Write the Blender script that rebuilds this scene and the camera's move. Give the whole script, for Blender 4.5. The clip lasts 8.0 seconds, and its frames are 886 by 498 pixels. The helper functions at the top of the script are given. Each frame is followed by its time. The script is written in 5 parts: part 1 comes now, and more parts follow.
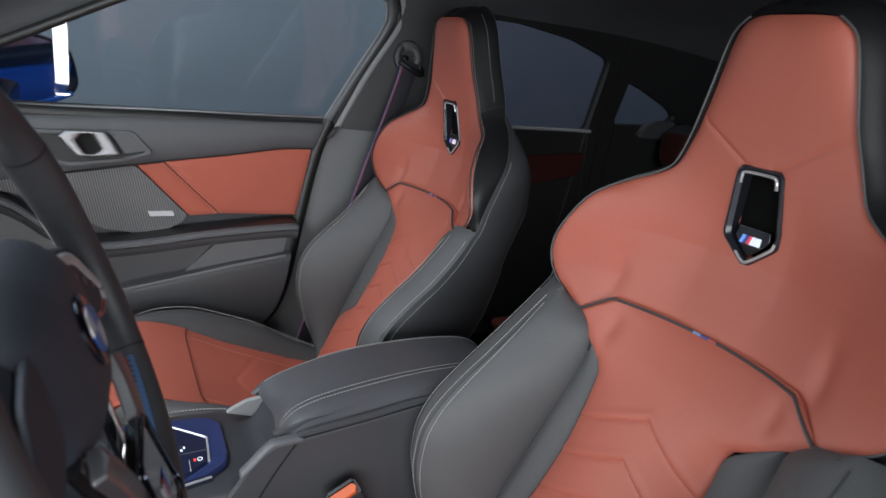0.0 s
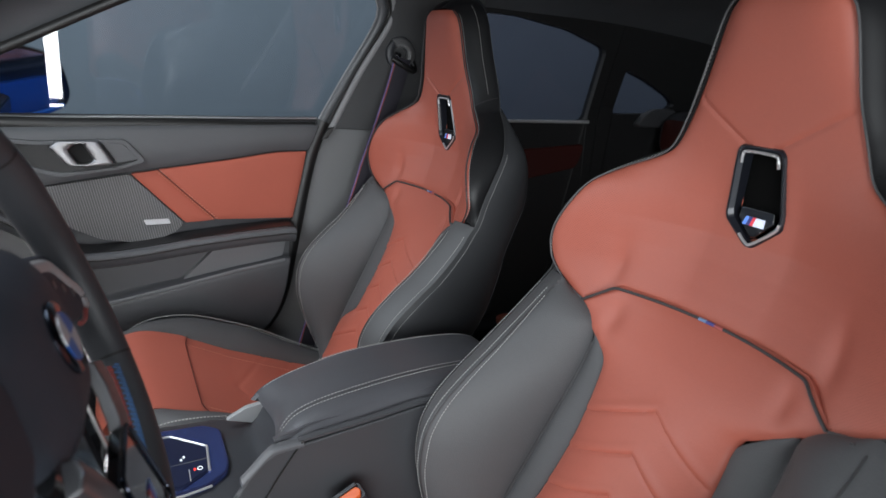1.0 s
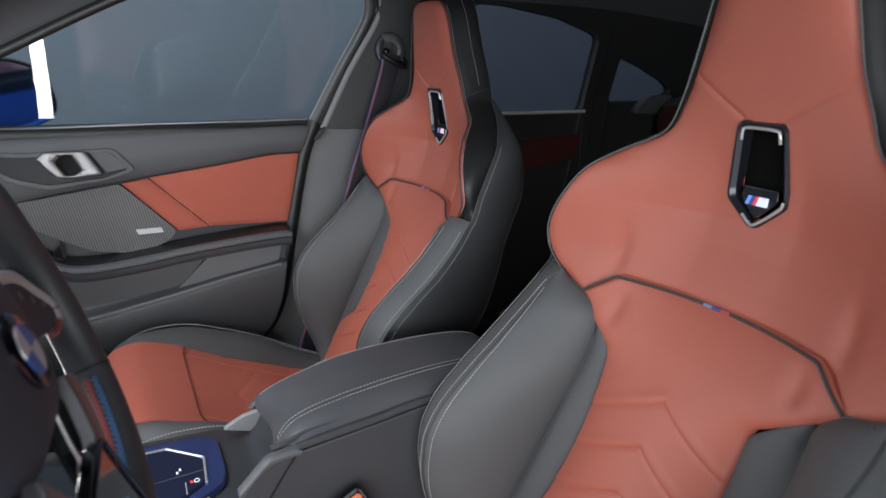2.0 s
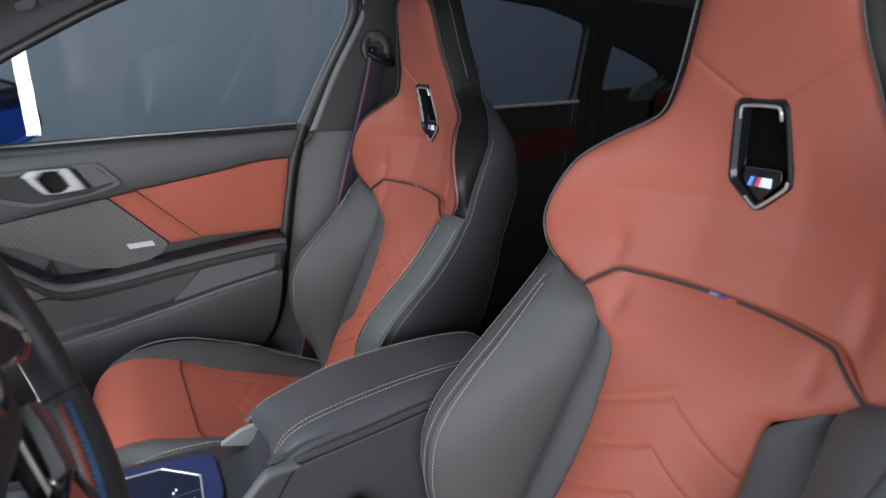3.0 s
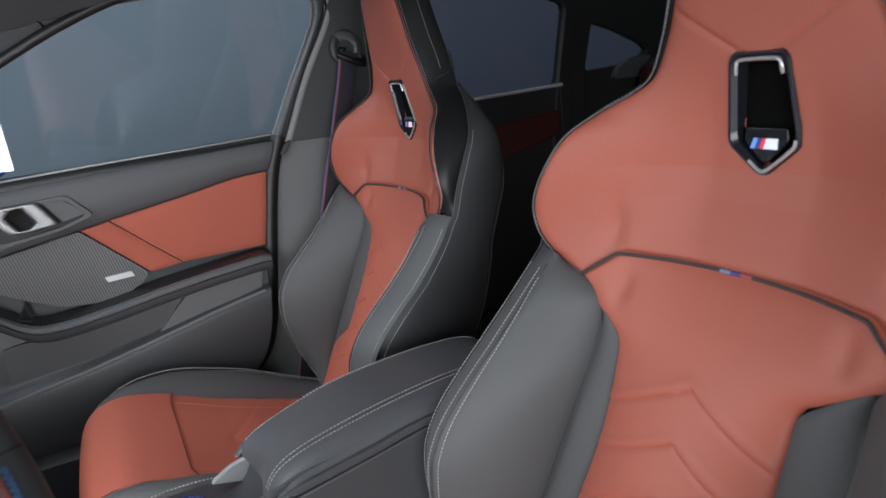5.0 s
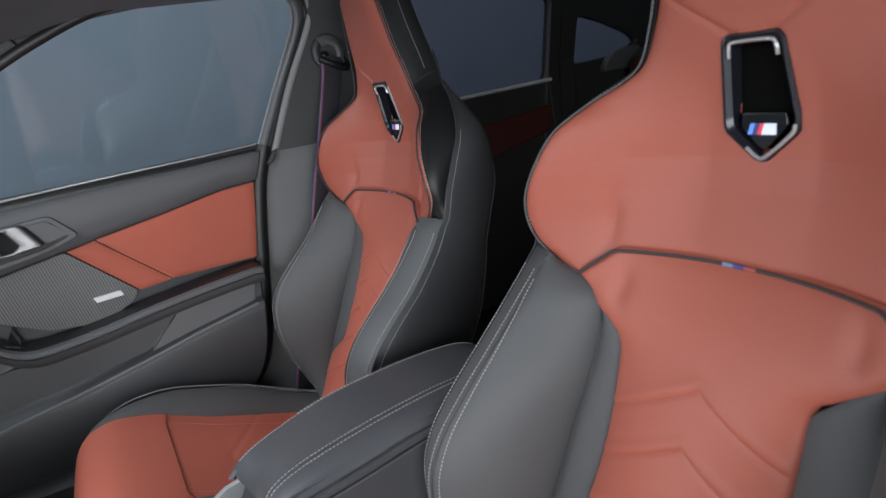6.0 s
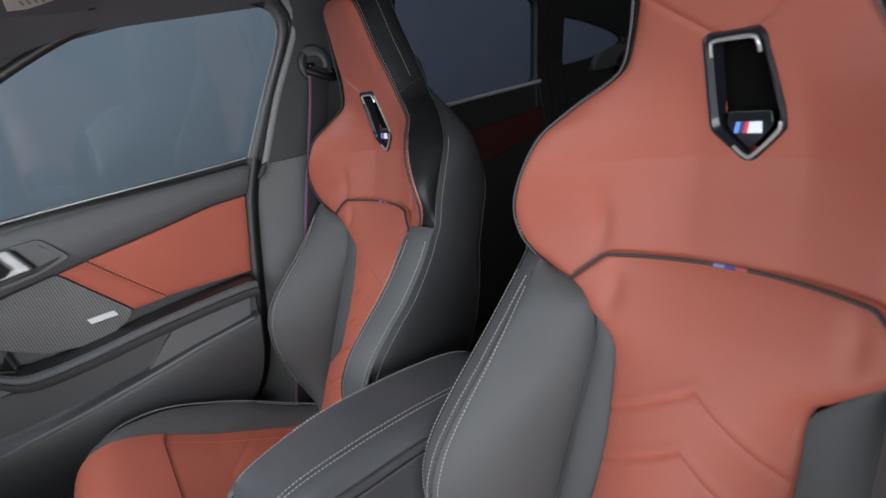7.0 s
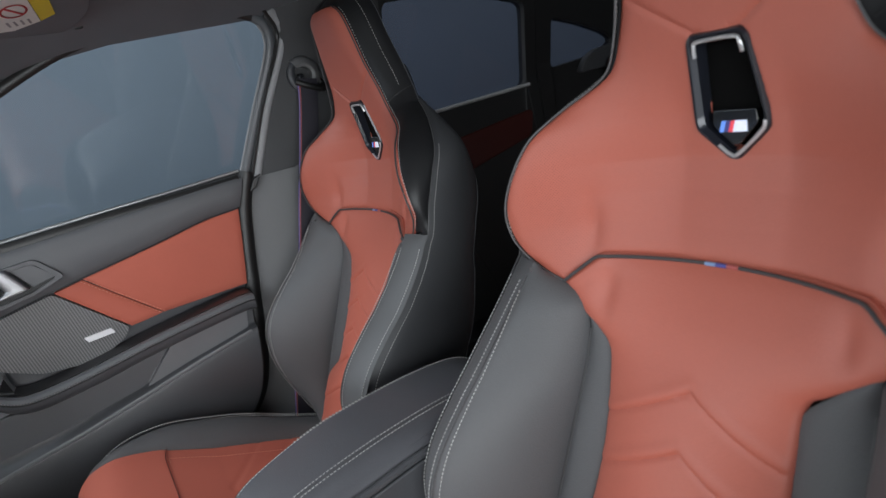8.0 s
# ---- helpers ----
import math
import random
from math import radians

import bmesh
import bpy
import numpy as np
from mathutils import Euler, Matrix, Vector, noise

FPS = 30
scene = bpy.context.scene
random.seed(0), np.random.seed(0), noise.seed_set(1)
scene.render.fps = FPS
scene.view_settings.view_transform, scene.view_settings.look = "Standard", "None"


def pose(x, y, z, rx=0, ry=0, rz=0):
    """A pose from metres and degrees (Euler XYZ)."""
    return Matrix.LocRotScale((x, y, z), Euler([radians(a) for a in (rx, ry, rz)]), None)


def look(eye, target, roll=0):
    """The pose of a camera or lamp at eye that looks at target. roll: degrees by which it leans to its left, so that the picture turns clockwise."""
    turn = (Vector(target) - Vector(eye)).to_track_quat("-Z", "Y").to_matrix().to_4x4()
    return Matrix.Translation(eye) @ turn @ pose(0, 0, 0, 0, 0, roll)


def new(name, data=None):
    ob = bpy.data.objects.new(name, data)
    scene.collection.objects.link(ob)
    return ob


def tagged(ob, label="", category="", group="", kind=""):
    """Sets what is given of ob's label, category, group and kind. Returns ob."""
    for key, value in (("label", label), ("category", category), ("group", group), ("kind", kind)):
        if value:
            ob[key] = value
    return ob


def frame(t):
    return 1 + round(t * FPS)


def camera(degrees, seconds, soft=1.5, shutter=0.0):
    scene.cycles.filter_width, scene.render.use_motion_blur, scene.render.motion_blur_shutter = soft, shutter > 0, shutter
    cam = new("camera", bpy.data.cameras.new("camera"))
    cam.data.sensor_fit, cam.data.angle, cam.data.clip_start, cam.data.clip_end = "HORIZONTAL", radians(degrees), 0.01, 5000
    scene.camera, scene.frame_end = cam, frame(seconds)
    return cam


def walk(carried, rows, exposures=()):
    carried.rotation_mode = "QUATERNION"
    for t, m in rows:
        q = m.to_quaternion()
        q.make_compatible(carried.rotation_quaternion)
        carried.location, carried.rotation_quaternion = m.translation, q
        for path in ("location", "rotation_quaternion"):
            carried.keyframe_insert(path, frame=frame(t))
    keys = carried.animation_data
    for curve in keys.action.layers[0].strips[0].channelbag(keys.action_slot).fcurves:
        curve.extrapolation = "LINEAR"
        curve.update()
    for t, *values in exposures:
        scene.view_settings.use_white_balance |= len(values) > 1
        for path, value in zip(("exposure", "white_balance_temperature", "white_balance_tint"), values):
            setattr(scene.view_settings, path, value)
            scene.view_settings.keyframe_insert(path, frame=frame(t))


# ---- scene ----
# The car's own axes: x to the rear, y to the passenger's side, z up from the studio floor.
cam = camera(67.45, 8.0)
cam.data.dof.use_dof = True
cam.data.dof.focus_distance = 1.0
cam.data.dof.aperture_fstop = 6.5
walk(cam, [
    (0.0, look((-0.6198, -0.8366, 1.1335), (-0.1692, 0.0150, 0.8657), 6.82)),
    (0.5, look((-0.6115, -0.8316, 1.1286), (-0.1645, 0.0220, 0.8610), 5.69)),
    (1.0, look((-0.6009, -0.8269, 1.1232), (-0.1576, 0.0284, 0.8550), 4.42)),
    (1.5, look((-0.5899, -0.8200, 1.1167), (-0.1497, 0.0367, 0.8480), 3.20)),
    (3.0, look((-0.5550, -0.7914, 1.1038), (-0.1212, 0.0680, 0.8332), -1.11)),
    (3.5, look((-0.5446, -0.7810, 1.0995), (-0.1119, 0.0788, 0.8285), -2.48)),
    (4.0, look((-0.5339, -0.7708, 1.0949), (-0.1014, 0.0890, 0.8235), -3.98)),
    (4.5, look((-0.5223, -0.7592, 1.0903), (-0.0904, 0.1009, 0.8189), -5.36)),
    (6.0, look((-0.4885, -0.7265, 1.0815), (-0.0551, 0.1339, 0.8134), -9.44)),
    (6.5, look((-0.4805, -0.7230, 1.0821), (-0.0468, 0.1362, 0.8106), -10.75)),
    (7.0, look((-0.4741, -0.7242, 1.0841), (-0.0385, 0.1367, 0.8211), -11.64)),
    (7.5, look((-0.4716, -0.7247, 1.0857), (-0.0314, 0.1346, 0.8255), -12.77)),
    (8.0, look((-0.4713, -0.7282, 1.0869), (-0.0295, 0.1311, 0.8292), -13.53)),
])

# ---- light ----
world = bpy.data.worlds.new("studio_air")
world.use_nodes = True
world.node_tree.nodes["Background"].inputs[0].default_value = (0.55, 0.65, 0.8, 1)
world.node_tree.nodes["Background"].inputs[1].default_value = 0.03
scene.world = world


def softbox(name, eye, target, w, h, watts, colour=(1, 1, 1)):
    lamp = bpy.data.lights.new(name, "AREA")
    lamp.shape, lamp.size, lamp.size_y = "RECTANGLE", w, h
    lamp.energy, lamp.color = watts, colour
    ob = new(name, lamp)
    ob.matrix_world = look(eye, target)
    return ob


softbox("softbox_door_side", (-1.75, -3.7, 1.15), (-0.1, 0.0, 0.90), 3.0, 1.8, 172, (0.915, 0.965, 1.0))
softbox("softbox_windscreen", (-2.5, -0.30, 2.15), (-0.2, 0.15, 0.78), 2.0, 1.4, 56, (0.915, 0.965, 1.0))
softbox("softbox_overhead", (-1.75, 0.3, 2.9), (-0.5, 0.3, 0.6), 1.6, 1.2, 46, (0.915, 0.965, 1.0))
softbox("softbox_rear_side", (1.2, -3.5, 2.0), (-0.5, 0.1, 0.85), 1.6, 1.2, 34, (0.915, 0.965, 1.0))
softbox("softbox_far_side", (-3.4, 2.9, 1.9), (-0.4, 0.85, 0.85), 1.4, 1.2, 28, (0.9, 0.96, 1.0))
softbox("softbox_wall", (1.2, 2.4, 3.8), (1.2, 4.5, 1.2), 9.0, 0.8, 37, (0.90, 0.93, 1.0))


# ---- materials ----
def nodes_of(name):
    m = bpy.data.materials.new(name)
    m.use_nodes = True
    nt = m.node_tree
    return m, nt, nt.nodes["Principled BSDF"]


def surface(name, colour, rough=0.5, metal=0.0, grain=0.0, grain_scale=400.0, vary=0.12, vary_scale=9.0, coat=0.0, pores="noise", specular=0.5):
    """Colour with two scales of variation, roughness wear and a fine relief."""
    m, nt, b = nodes_of(name)
    N, L = nt.nodes, nt.links
    b.inputs["Metallic"].default_value = metal
    b.inputs["Coat Weight"].default_value = coat
    b.inputs["Coat Roughness"].default_value = 0.08
    b.inputs["Specular IOR Level"].default_value = specular
    co = N.new("ShaderNodeTexCoord")
    n1 = N.new("ShaderNodeTexNoise")
    n1.inputs["Scale"].default_value = vary_scale
    n1.inputs["Detail"].default_value = 5
    L.new(co.outputs["Object"], n1.inputs["Vector"])
    n2 = N.new("ShaderNodeTexNoise")
    n2.inputs["Scale"].default_value = grain_scale * 0.35
    n2.inputs["Detail"].default_value = 3
    L.new(co.outputs["Object"], n2.inputs["Vector"])
    add = N.new("ShaderNodeMath")
    add.operation = "MULTIPLY_ADD"
    add.inputs[1].default_value = 0.35
    L.new(n2.outputs["Fac"], add.inputs[0])
    L.new(n1.outputs["Fac"], add.inputs[2])
    ramp = N.new("ShaderNodeMapRange")
    ramp.inputs["From Min"].default_value, ramp.inputs["From Max"].default_value = 0.35, 1.0
    ramp.inputs["To Min"].default_value, ramp.inputs["To Max"].default_value = 1 - vary, 1 + vary
    L.new(add.outputs[0], ramp.inputs["Value"])
    mix = N.new("ShaderNodeVectorMath")
    mix.operation = "SCALE"
    mix.inputs[0].default_value = colour[:3]
    L.new(ramp.outputs[0], mix.inputs["Scale"])
    L.new(mix.outputs[0], b.inputs["Base Color"])
    rr = N.new("ShaderNodeMapRange")
    rr.inputs["To Min"].default_value, rr.inputs["To Max"].default_value = max(rough - 0.07, 0.02), min(rough + 0.07, 1)
    L.new(n1.outputs["Fac"], rr.inputs["Value"])
    L.new(rr.outputs[0], b.inputs["Roughness"])
    if grain:
        if pores == "cells":
            g = N.new("ShaderNodeTexVoronoi")
            g.inputs["Scale"].default_value = grain_scale
            out = g.outputs["Distance"]
        else:
            g = N.new("ShaderNodeTexNoise")
            g.inputs["Scale"].default_value = grain_scale
            g.inputs["Detail"].default_value = 4
            out = g.outputs["Fac"]
        L.new(co.outputs["Object"], g.inputs["Vector"])
        bump = N.new("ShaderNodeBump")
        bump.inputs["Strength"].default_value = grain
        bump.inputs["Distance"].default_value = 0.0006
        L.new(out, bump.inputs["Height"])
        L.new(bump.outputs[0], b.inputs["Normal"])
    m["base"] = colour[:3]
    return m


ORANGE_RGB = (0.425, 0.113, 0.077)
orange = surface("orange_leather", ORANGE_RGB, 0.47, 0, 0.2, 700, 0.06, 7, pores="cells")
grey = surface("grey_leather", (0.082, 0.083, 0.087), 0.54, 0, 0.35, 700, 0.08, 7, pores="cells", specular=0.38)
black = surface("black_leather", (0.013, 0.013, 0.014), 0.40, 0, 0.12, 700, 0.1, 8, pores="cells", specular=0.25)
console_leather = surface("charcoal_leather", (0.066, 0.067, 0.075), 0.38, 0, 0.35, 700, 0.08, 8, pores="cells")
thread = surface("pale_thread", (0.40, 0.40, 0.39), 0.7, 0, 0, 900, 0.15, 60)
blue_thread = surface("blue_thread", (0.05, 0.14, 0.32), 0.7)
red_thread = surface("red_thread", (0.35, 0.04, 0.03), 0.7)
cord = surface("grey_piping", (0.045, 0.045, 0.047), 0.5, 0, 0.2, 900)
# paler copy of the piping grey, for the better lit driver's seat
lit_cord = surface("lit_grey_piping", (0.085, 0.085, 0.088), 0.5, 0, 0.2, 900)
side_leather = surface("dark_grey_leather", (0.037, 0.038, 0.041), 0.40, 0, 0.35, 700, 0.08, 7, pores="cells")
# the orange leather darkened in its colour, for the dim rear and a seam
dim_orange = surface("dim_orange_leather", (0.060, 0.009, 0.007), 0.5, 0, 0.35, 700, 0.08, 7, pores="cells")
trim_grey = surface("soft_grey_plastic", (0.084, 0.087, 0.094), 0.50, 0, 0.45, 900, 0.08, 6)
pillar_cloth = surface("pillar_cloth", (0.058, 0.059, 0.061), 0.75, 0, 0.5, 1100, 0.1, 8, specular=0.25)
trim_dark = surface("dark_plastic", (0.035, 0.037, 0.043), 0.42, 0, 0.45, 900, 0.1, 6)
guide_grey = surface("guide_grey_plastic", (0.125, 0.125, 0.127), 0.42, 0, 0.3, 900, 0.08, 6)
seal_grey = surface("seal_grey_rubber", (0.105, 0.112, 0.120), 0.36, 0, 0.1, 900, 0.08, 6)
door_plastic = surface("door_plastic", (0.058, 0.060, 0.066), 0.40, 0, 0.45, 900, 0.1, 6)
pillar_trim = surface("pillar_plastic", (0.094, 0.095, 0.098), 0.55, 0, 0.45, 900, 0.08, 6)
flank_plastic = surface("flank_plastic", (0.046, 0.048, 0.053), 0.48, 0, 0.45, 900, 0.1, 6)
trim_light = surface("light_grey_plastic", (0.26, 0.265, 0.272), 0.5, 0, 0.3, 900, 0.06, 6)
gloss_black = surface("gloss_black", (0.006, 0.006, 0.007), 0.12, 0, 0, 400, 0.1, 6, coat=1.0)
tray_black = surface("tray_black", (0.009, 0.009, 0.010), 0.34, 0, 0.1, 900, 0.1, 6)
rubber = surface("black_rubber", (0.012, 0.012, 0.012), 0.42, 0, 0.3, 600)
handle_metal = surface("satin_handle_metal", (0.26, 0.26, 0.27), 0.42, 1, 0.03, 900, 0.05, 12)
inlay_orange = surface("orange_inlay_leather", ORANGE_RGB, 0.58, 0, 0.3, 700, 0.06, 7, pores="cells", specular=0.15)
blue_strip = surface("blue_strip", (0.012, 0.06, 0.32), 0.6, 0, 0, 700, 0.1, 9, specular=0.1)
sill_metal = surface("sill_metal", (0.42, 0.43, 0.44), 0.36, 1, 0.03, 900, 0.05, 12)
chrome = surface("satin_chrome", (0.20, 0.20, 0.21), 0.38, 1, 0.05, 900, 0.05, 12)
dark_chrome = surface("dark_chrome", (0.09, 0.10, 0.13), 0.12, 1, 0, 900, 0.05, 12)
rear_black = surface("rear_black_plastic", (0.018, 0.018, 0.019), 0.6, 0, 0.45, 900, 0.1, 6)
wheel_plastic = surface("wheel_cover_plastic", (0.045, 0.050, 0.064), 0.50, 0, 0.4, 900, 0.08, 8, specular=0.3)
rim_leather = surface("rim_leather", (0.046, 0.047, 0.052), 0.42, 0, 0.2, 700, 0.1, 8, pores="cells")
gunmetal = surface("gunmetal", (0.016, 0.018, 0.025), 0.30, 0.2, 0, 900, 0.05, 12, coat=0.25)
bright_edge_metal = surface("bright_edge_metal", (0.60, 0.60, 0.61), 0.30, 0.55, 0, 900, 0.04, 12)
silver_paint = surface("silver_paint", (0.48, 0.48, 0.49), 0.4, 0.15)
emblem_blue = surface("emblem_blue", (0.03, 0.12, 0.42), 0.3)
blade_metal = surface("satin_blade_metal", (0.32, 0.32, 0.33), 0.36, 0.9, 0.03, 900, 0.05, 12)
headliner_cloth = surface("headliner_cloth", (0.135, 0.142, 0.155), 0.95, 0, 0.6, 1200, 0.1, 10)
carpet = surface("black_carpet", (0.012, 0.012, 0.012), 1.0, 0, 1.0, 900, 0.2, 15)
blue_paint = surface("blue_car_paint", (0.02, 0.13, 0.50), 0.25, 0.3, 0, 900, 0.04, 5, coat=1.0)
buckle_red = surface("orange_button", (0.65, 0.11, 0.02), 0.4, 0, 0.2, 700)
white_label = surface("white_label", (0.75, 0.75, 0.72), 0.6)
yellow_label = surface("yellow_label", (0.75, 0.6, 0.02), 0.6)
red_ink = surface("red_ink", (0.55, 0.04, 0.04), 0.6)
grey_ink = surface("grey_ink", (0.3, 0.3, 0.3), 0.6)
stripe_sky = surface("light_blue_stripe", (0.20, 0.30, 0.50), 0.4)
stripe_navy = surface("dark_blue_stripe", (0.06, 0.07, 0.28), 0.4)
stripe_red = surface("red_stripe", (0.42, 0.10, 0.09), 0.4)
badge_white = surface("silver_badge", (0.6, 0.6, 0.62), 0.3, 0.4)
wall_paint = surface("studio_wall_paint", (0.30, 0.345, 0.385), 0.8, 0, 0.3, 60, 0.05, 0.8)
floor_paint = surface("studio_floor_paint", (0.22, 0.23, 0.24), 0.5, 0, 0.2, 60, 0.1, 1.5)


def perforated_orange():
    """Orange leather whose side wings are pierced with rows of small holes."""
    m = surface("orange_leather_perforated", ORANGE_RGB, 0.47, 0, 0.2, 700, 0.06, 7, pores="cells")
    nt = m.node_tree
    N, L = nt.nodes, nt.links
    b = N["Principled BSDF"]
    co = N.new("ShaderNodeTexCoord")
    mp = N.new("ShaderNodeMapping")
    mp.inputs["Rotation"].default_value = (radians(45), 0, 0)
    mp.inputs["Scale"].default_value = (0, 410, 410)
    L.new(co.outputs["Object"], mp.inputs["Vector"])
    fr = N.new("ShaderNodeVectorMath")
    fr.operation = "FRACTION"
    L.new(mp.outputs[0], fr.inputs[0])
    sub = N.new("ShaderNodeVectorMath")
    sub.operation = "SUBTRACT"
    sub.inputs[1].default_value = (0, 0.5, 0.5)
    L.new(fr.outputs[0], sub.inputs[0])
    ln = N.new("ShaderNodeVectorMath")
    ln.operation = "LENGTH"
    L.new(sub.outputs[0], ln.inputs[0])
    hole = N.new("ShaderNodeMath")
    hole.operation = "LESS_THAN"
    hole.inputs[1].default_value = 0.19
    L.new(ln.outputs["Value"], hole.inputs[0])
    sep = N.new("ShaderNodeSeparateXYZ")
    L.new(co.outputs["Object"], sep.inputs[0])
    ab = N.new("ShaderNodeMath")
    ab.operation = "ABSOLUTE"
    L.new(sep.outputs["Y"], ab.inputs[0])
    edge = N.new("ShaderNodeMapRange")
    edge.inputs["From Min"].default_value, edge.inputs["From Max"].default_value = 0.135, 0.175
    L.new(ab.outputs[0], edge.inputs["Value"])
    mask = N.new("ShaderNodeMath")
    mask.operation = "MULTIPLY"
    L.new(hole.outputs[0], mask.inputs[0])
    L.new(edge.outputs[0], mask.inputs[1])
    mix = N.new("ShaderNodeMix")
    mix.data_type = "RGBA"
    mix.inputs["B"].default_value = (0.24, 0.055, 0.036, 1)
    old = b.inputs["Base Color"].links[0].from_socket
    L.new(old, mix.inputs["A"])
    L.new(mask.outputs[0], mix.inputs["Factor"])
    L.new(mix.outputs["Result"], b.inputs["Base Color"])
    return m


orange_perf = perforated_orange()


def glass(name, tint, mirror=0.03):
    """Thin pane: mostly clear, tinted, with a real mirror-like gloss."""
    m, nt, b = nodes_of(name)
    N, L = nt.nodes, nt.links
    tr = N.new("ShaderNodeBsdfTransparent")
    tr.inputs[0].default_value = (*tint, 1)
    gl = N.new("ShaderNodeBsdfGlossy")
    gl.inputs["Roughness"].default_value = 0.015
    lw = N.new("ShaderNodeLayerWeight")
    lw.inputs["Blend"].default_value = 0.5
    pw = N.new("ShaderNodeMath")
    pw.operation = "POWER"
    pw.inputs[1].default_value = 5.0
    L.new(lw.outputs["Facing"], pw.inputs[0])
    fz = N.new("ShaderNodeMath")
    fz.operation = "MULTIPLY_ADD"
    fz.inputs[1].default_value = 0.9
    fz.inputs[2].default_value = mirror
    L.new(pw.outputs[0], fz.inputs[0])
    mx = N.new("ShaderNodeMixShader")
    L.new(fz.outputs[0], mx.inputs[0])
    L.new(tr.outputs[0], mx.inputs[1])
    L.new(gl.outputs[0], mx.inputs[2])
    L.new(mx.outputs[0], N["Material Output"].inputs["Surface"])
    return m


clear_glass = glass("clear_glass", (0.79, 0.83, 0.86), 0.042)
tinted_glass = glass("tinted_glass", (0.49, 0.50, 0.55), 0.02)


def emitter(name, colour, strength):
    m, nt, b = nodes_of(name)
    b.inputs["Base Color"].default_value = (*colour, 1)
    b.inputs["Emission Color"].default_value = (*colour, 1)
    b.inputs["Emission Strength"].default_value = strength
    return m


# glow of the panel added for the white reflection in the side glass
panel_glow = emitter("panel_glow", (1, 1, 1), 30)
badge_glow_blue = emitter("badge_blue", (0.15, 0.33, 0.9), 0.3)
badge_glow_red = emitter("badge_red", (0.8, 0.06, 0.09), 0.22)
badge_glow_white = emitter("badge_white", (0.8, 0.85, 1.0), 0.30)
icon_white = emitter("icon_white", (0.8, 0.85, 0.9), 0.4)
icon_red = emitter("icon_red", (1.0, 0.05, 0.03), 1.2)


def carbon_weave(name, colour, scale, angle):
    """Fine ribbed cloth-like grille."""
    m, nt, b = nodes_of(name)
    N, L = nt.nodes, nt.links
    co = N.new("ShaderNodeTexCoord")
    mp = N.new("ShaderNodeMapping")
    mp.inputs["Rotation"].default_value = (0, radians(angle), 0)
    L.new(co.outputs["Object"], mp.inputs[0])
    wv = N.new("ShaderNodeTexWave")
    wv.inputs["Scale"].default_value = scale
    wv.inputs["Distortion"].default_value = 0.15
    wv.inputs["Detail"].default_value = 1
    L.new(mp.outputs[0], wv.inputs[0])
    rp = N.new("ShaderNodeMix")
    rp.data_type = "RGBA"
    rp.inputs["A"].default_value = (*[c * 0.35 for c in colour], 1)
    rp.inputs["B"].default_value = (*colour, 1)
    L.new(wv.outputs["Fac"], rp.inputs["Factor"])
    L.new(rp.outputs["Result"], b.inputs["Base Color"])
    bump = N.new("ShaderNodeBump")
    bump.inputs["Strength"].default_value = 0.7
    bump.inputs["Distance"].default_value = 0.001
    L.new(wv.outputs["Fac"], bump.inputs["Height"])
    L.new(bump.outputs[0], b.inputs["Normal"])
    b.inputs["Roughness"].default_value = 0.42
    return m


grille_mat = carbon_weave("speaker_ribs", (0.20, 0.20, 0.205), 64, 12)
belt_mat = surface("black_belt_webbing", (0.02, 0.018, 0.026), 0.7, 0, 0.6, 900)


# ---- building helpers ----
def part(name, bm, material, parent=None, label="", smooth=True, bevel=0.0, segments=3):
    """Links a bmesh as one mesh object, under a thing or a part."""
    bmesh.ops.recalc_face_normals(bm, faces=bm.faces)
    me = bpy.data.meshes.new(name)
    bm.to_mesh(me)
    bm.free()
    me.materials.append(material)
    for p in me.polygons:
        p.use_smooth = smooth
    ob = new(name, me)
    if smooth:
        me.set_sharp_from_angle(angle=radians(40))
    if bevel:
        md = ob.modifiers.new("bevel", "BEVEL")
        md.width, md.segments, md.limit_method, md.angle_limit = bevel, segments, "ANGLE", radians(35)
        md.harden_normals = True
    if parent:
        ob.parent = parent
    if label:
        ob["label"] = label
    return ob


def thing(name, label, category, at=(0, 0, 0), group="", kind=""):
    ob = new(name)
    ob.empty_display_size = 0.05
    ob.location = at
    return tagged(ob, label, category, group, kind)


def smooth_line(points, n):
    """n points along a Catmull-Rom curve through the given ones, evenly spaced."""
    P = np.array(points, float)
    P = np.vstack([2 * P[0] - P[1], P, 2 * P[-1] - P[-2]])
    out = []
    for i in range(1, len(P) - 2):
        for s in np.linspace(0, 1, 24, endpoint=False):
            a, b, c, d = P[i - 1], P[i], P[i + 1], P[i + 2]
            out.append(0.5 * (2 * b + (c - a) * s + (2 * a - 5 * b + 4 * c - d) * s * s + (3 * b - a - 3 * c + d) * s ** 3))
    out.append(P[-2])
    out = np.array(out)
    d = np.r_[0, np.cumsum(np.linalg.norm(np.diff(out, axis=0), axis=1))]
    u = np.linspace(0, d[-1], n)
    return np.stack([np.interp(u, d, out[:, k]) for k in range(out.shape[1])], 1)


def even_line(points, n):
    P = np.array(points, float)
    d = np.r_[0, np.cumsum(np.linalg.norm(np.diff(P, axis=0), axis=1))]
    u = np.linspace(0, d[-1], n)
    return np.stack([np.interp(u, d, P[:, k]) for k in range(P.shape[1])], 1)


def grid_normals(G):
    du = np.gradient(G, axis=1)
    dv = np.gradient(G, axis=0)
    n = np.cross(du, dv)
    return n / np.maximum(np.linalg.norm(n, axis=2, keepdims=True), 1e-9)


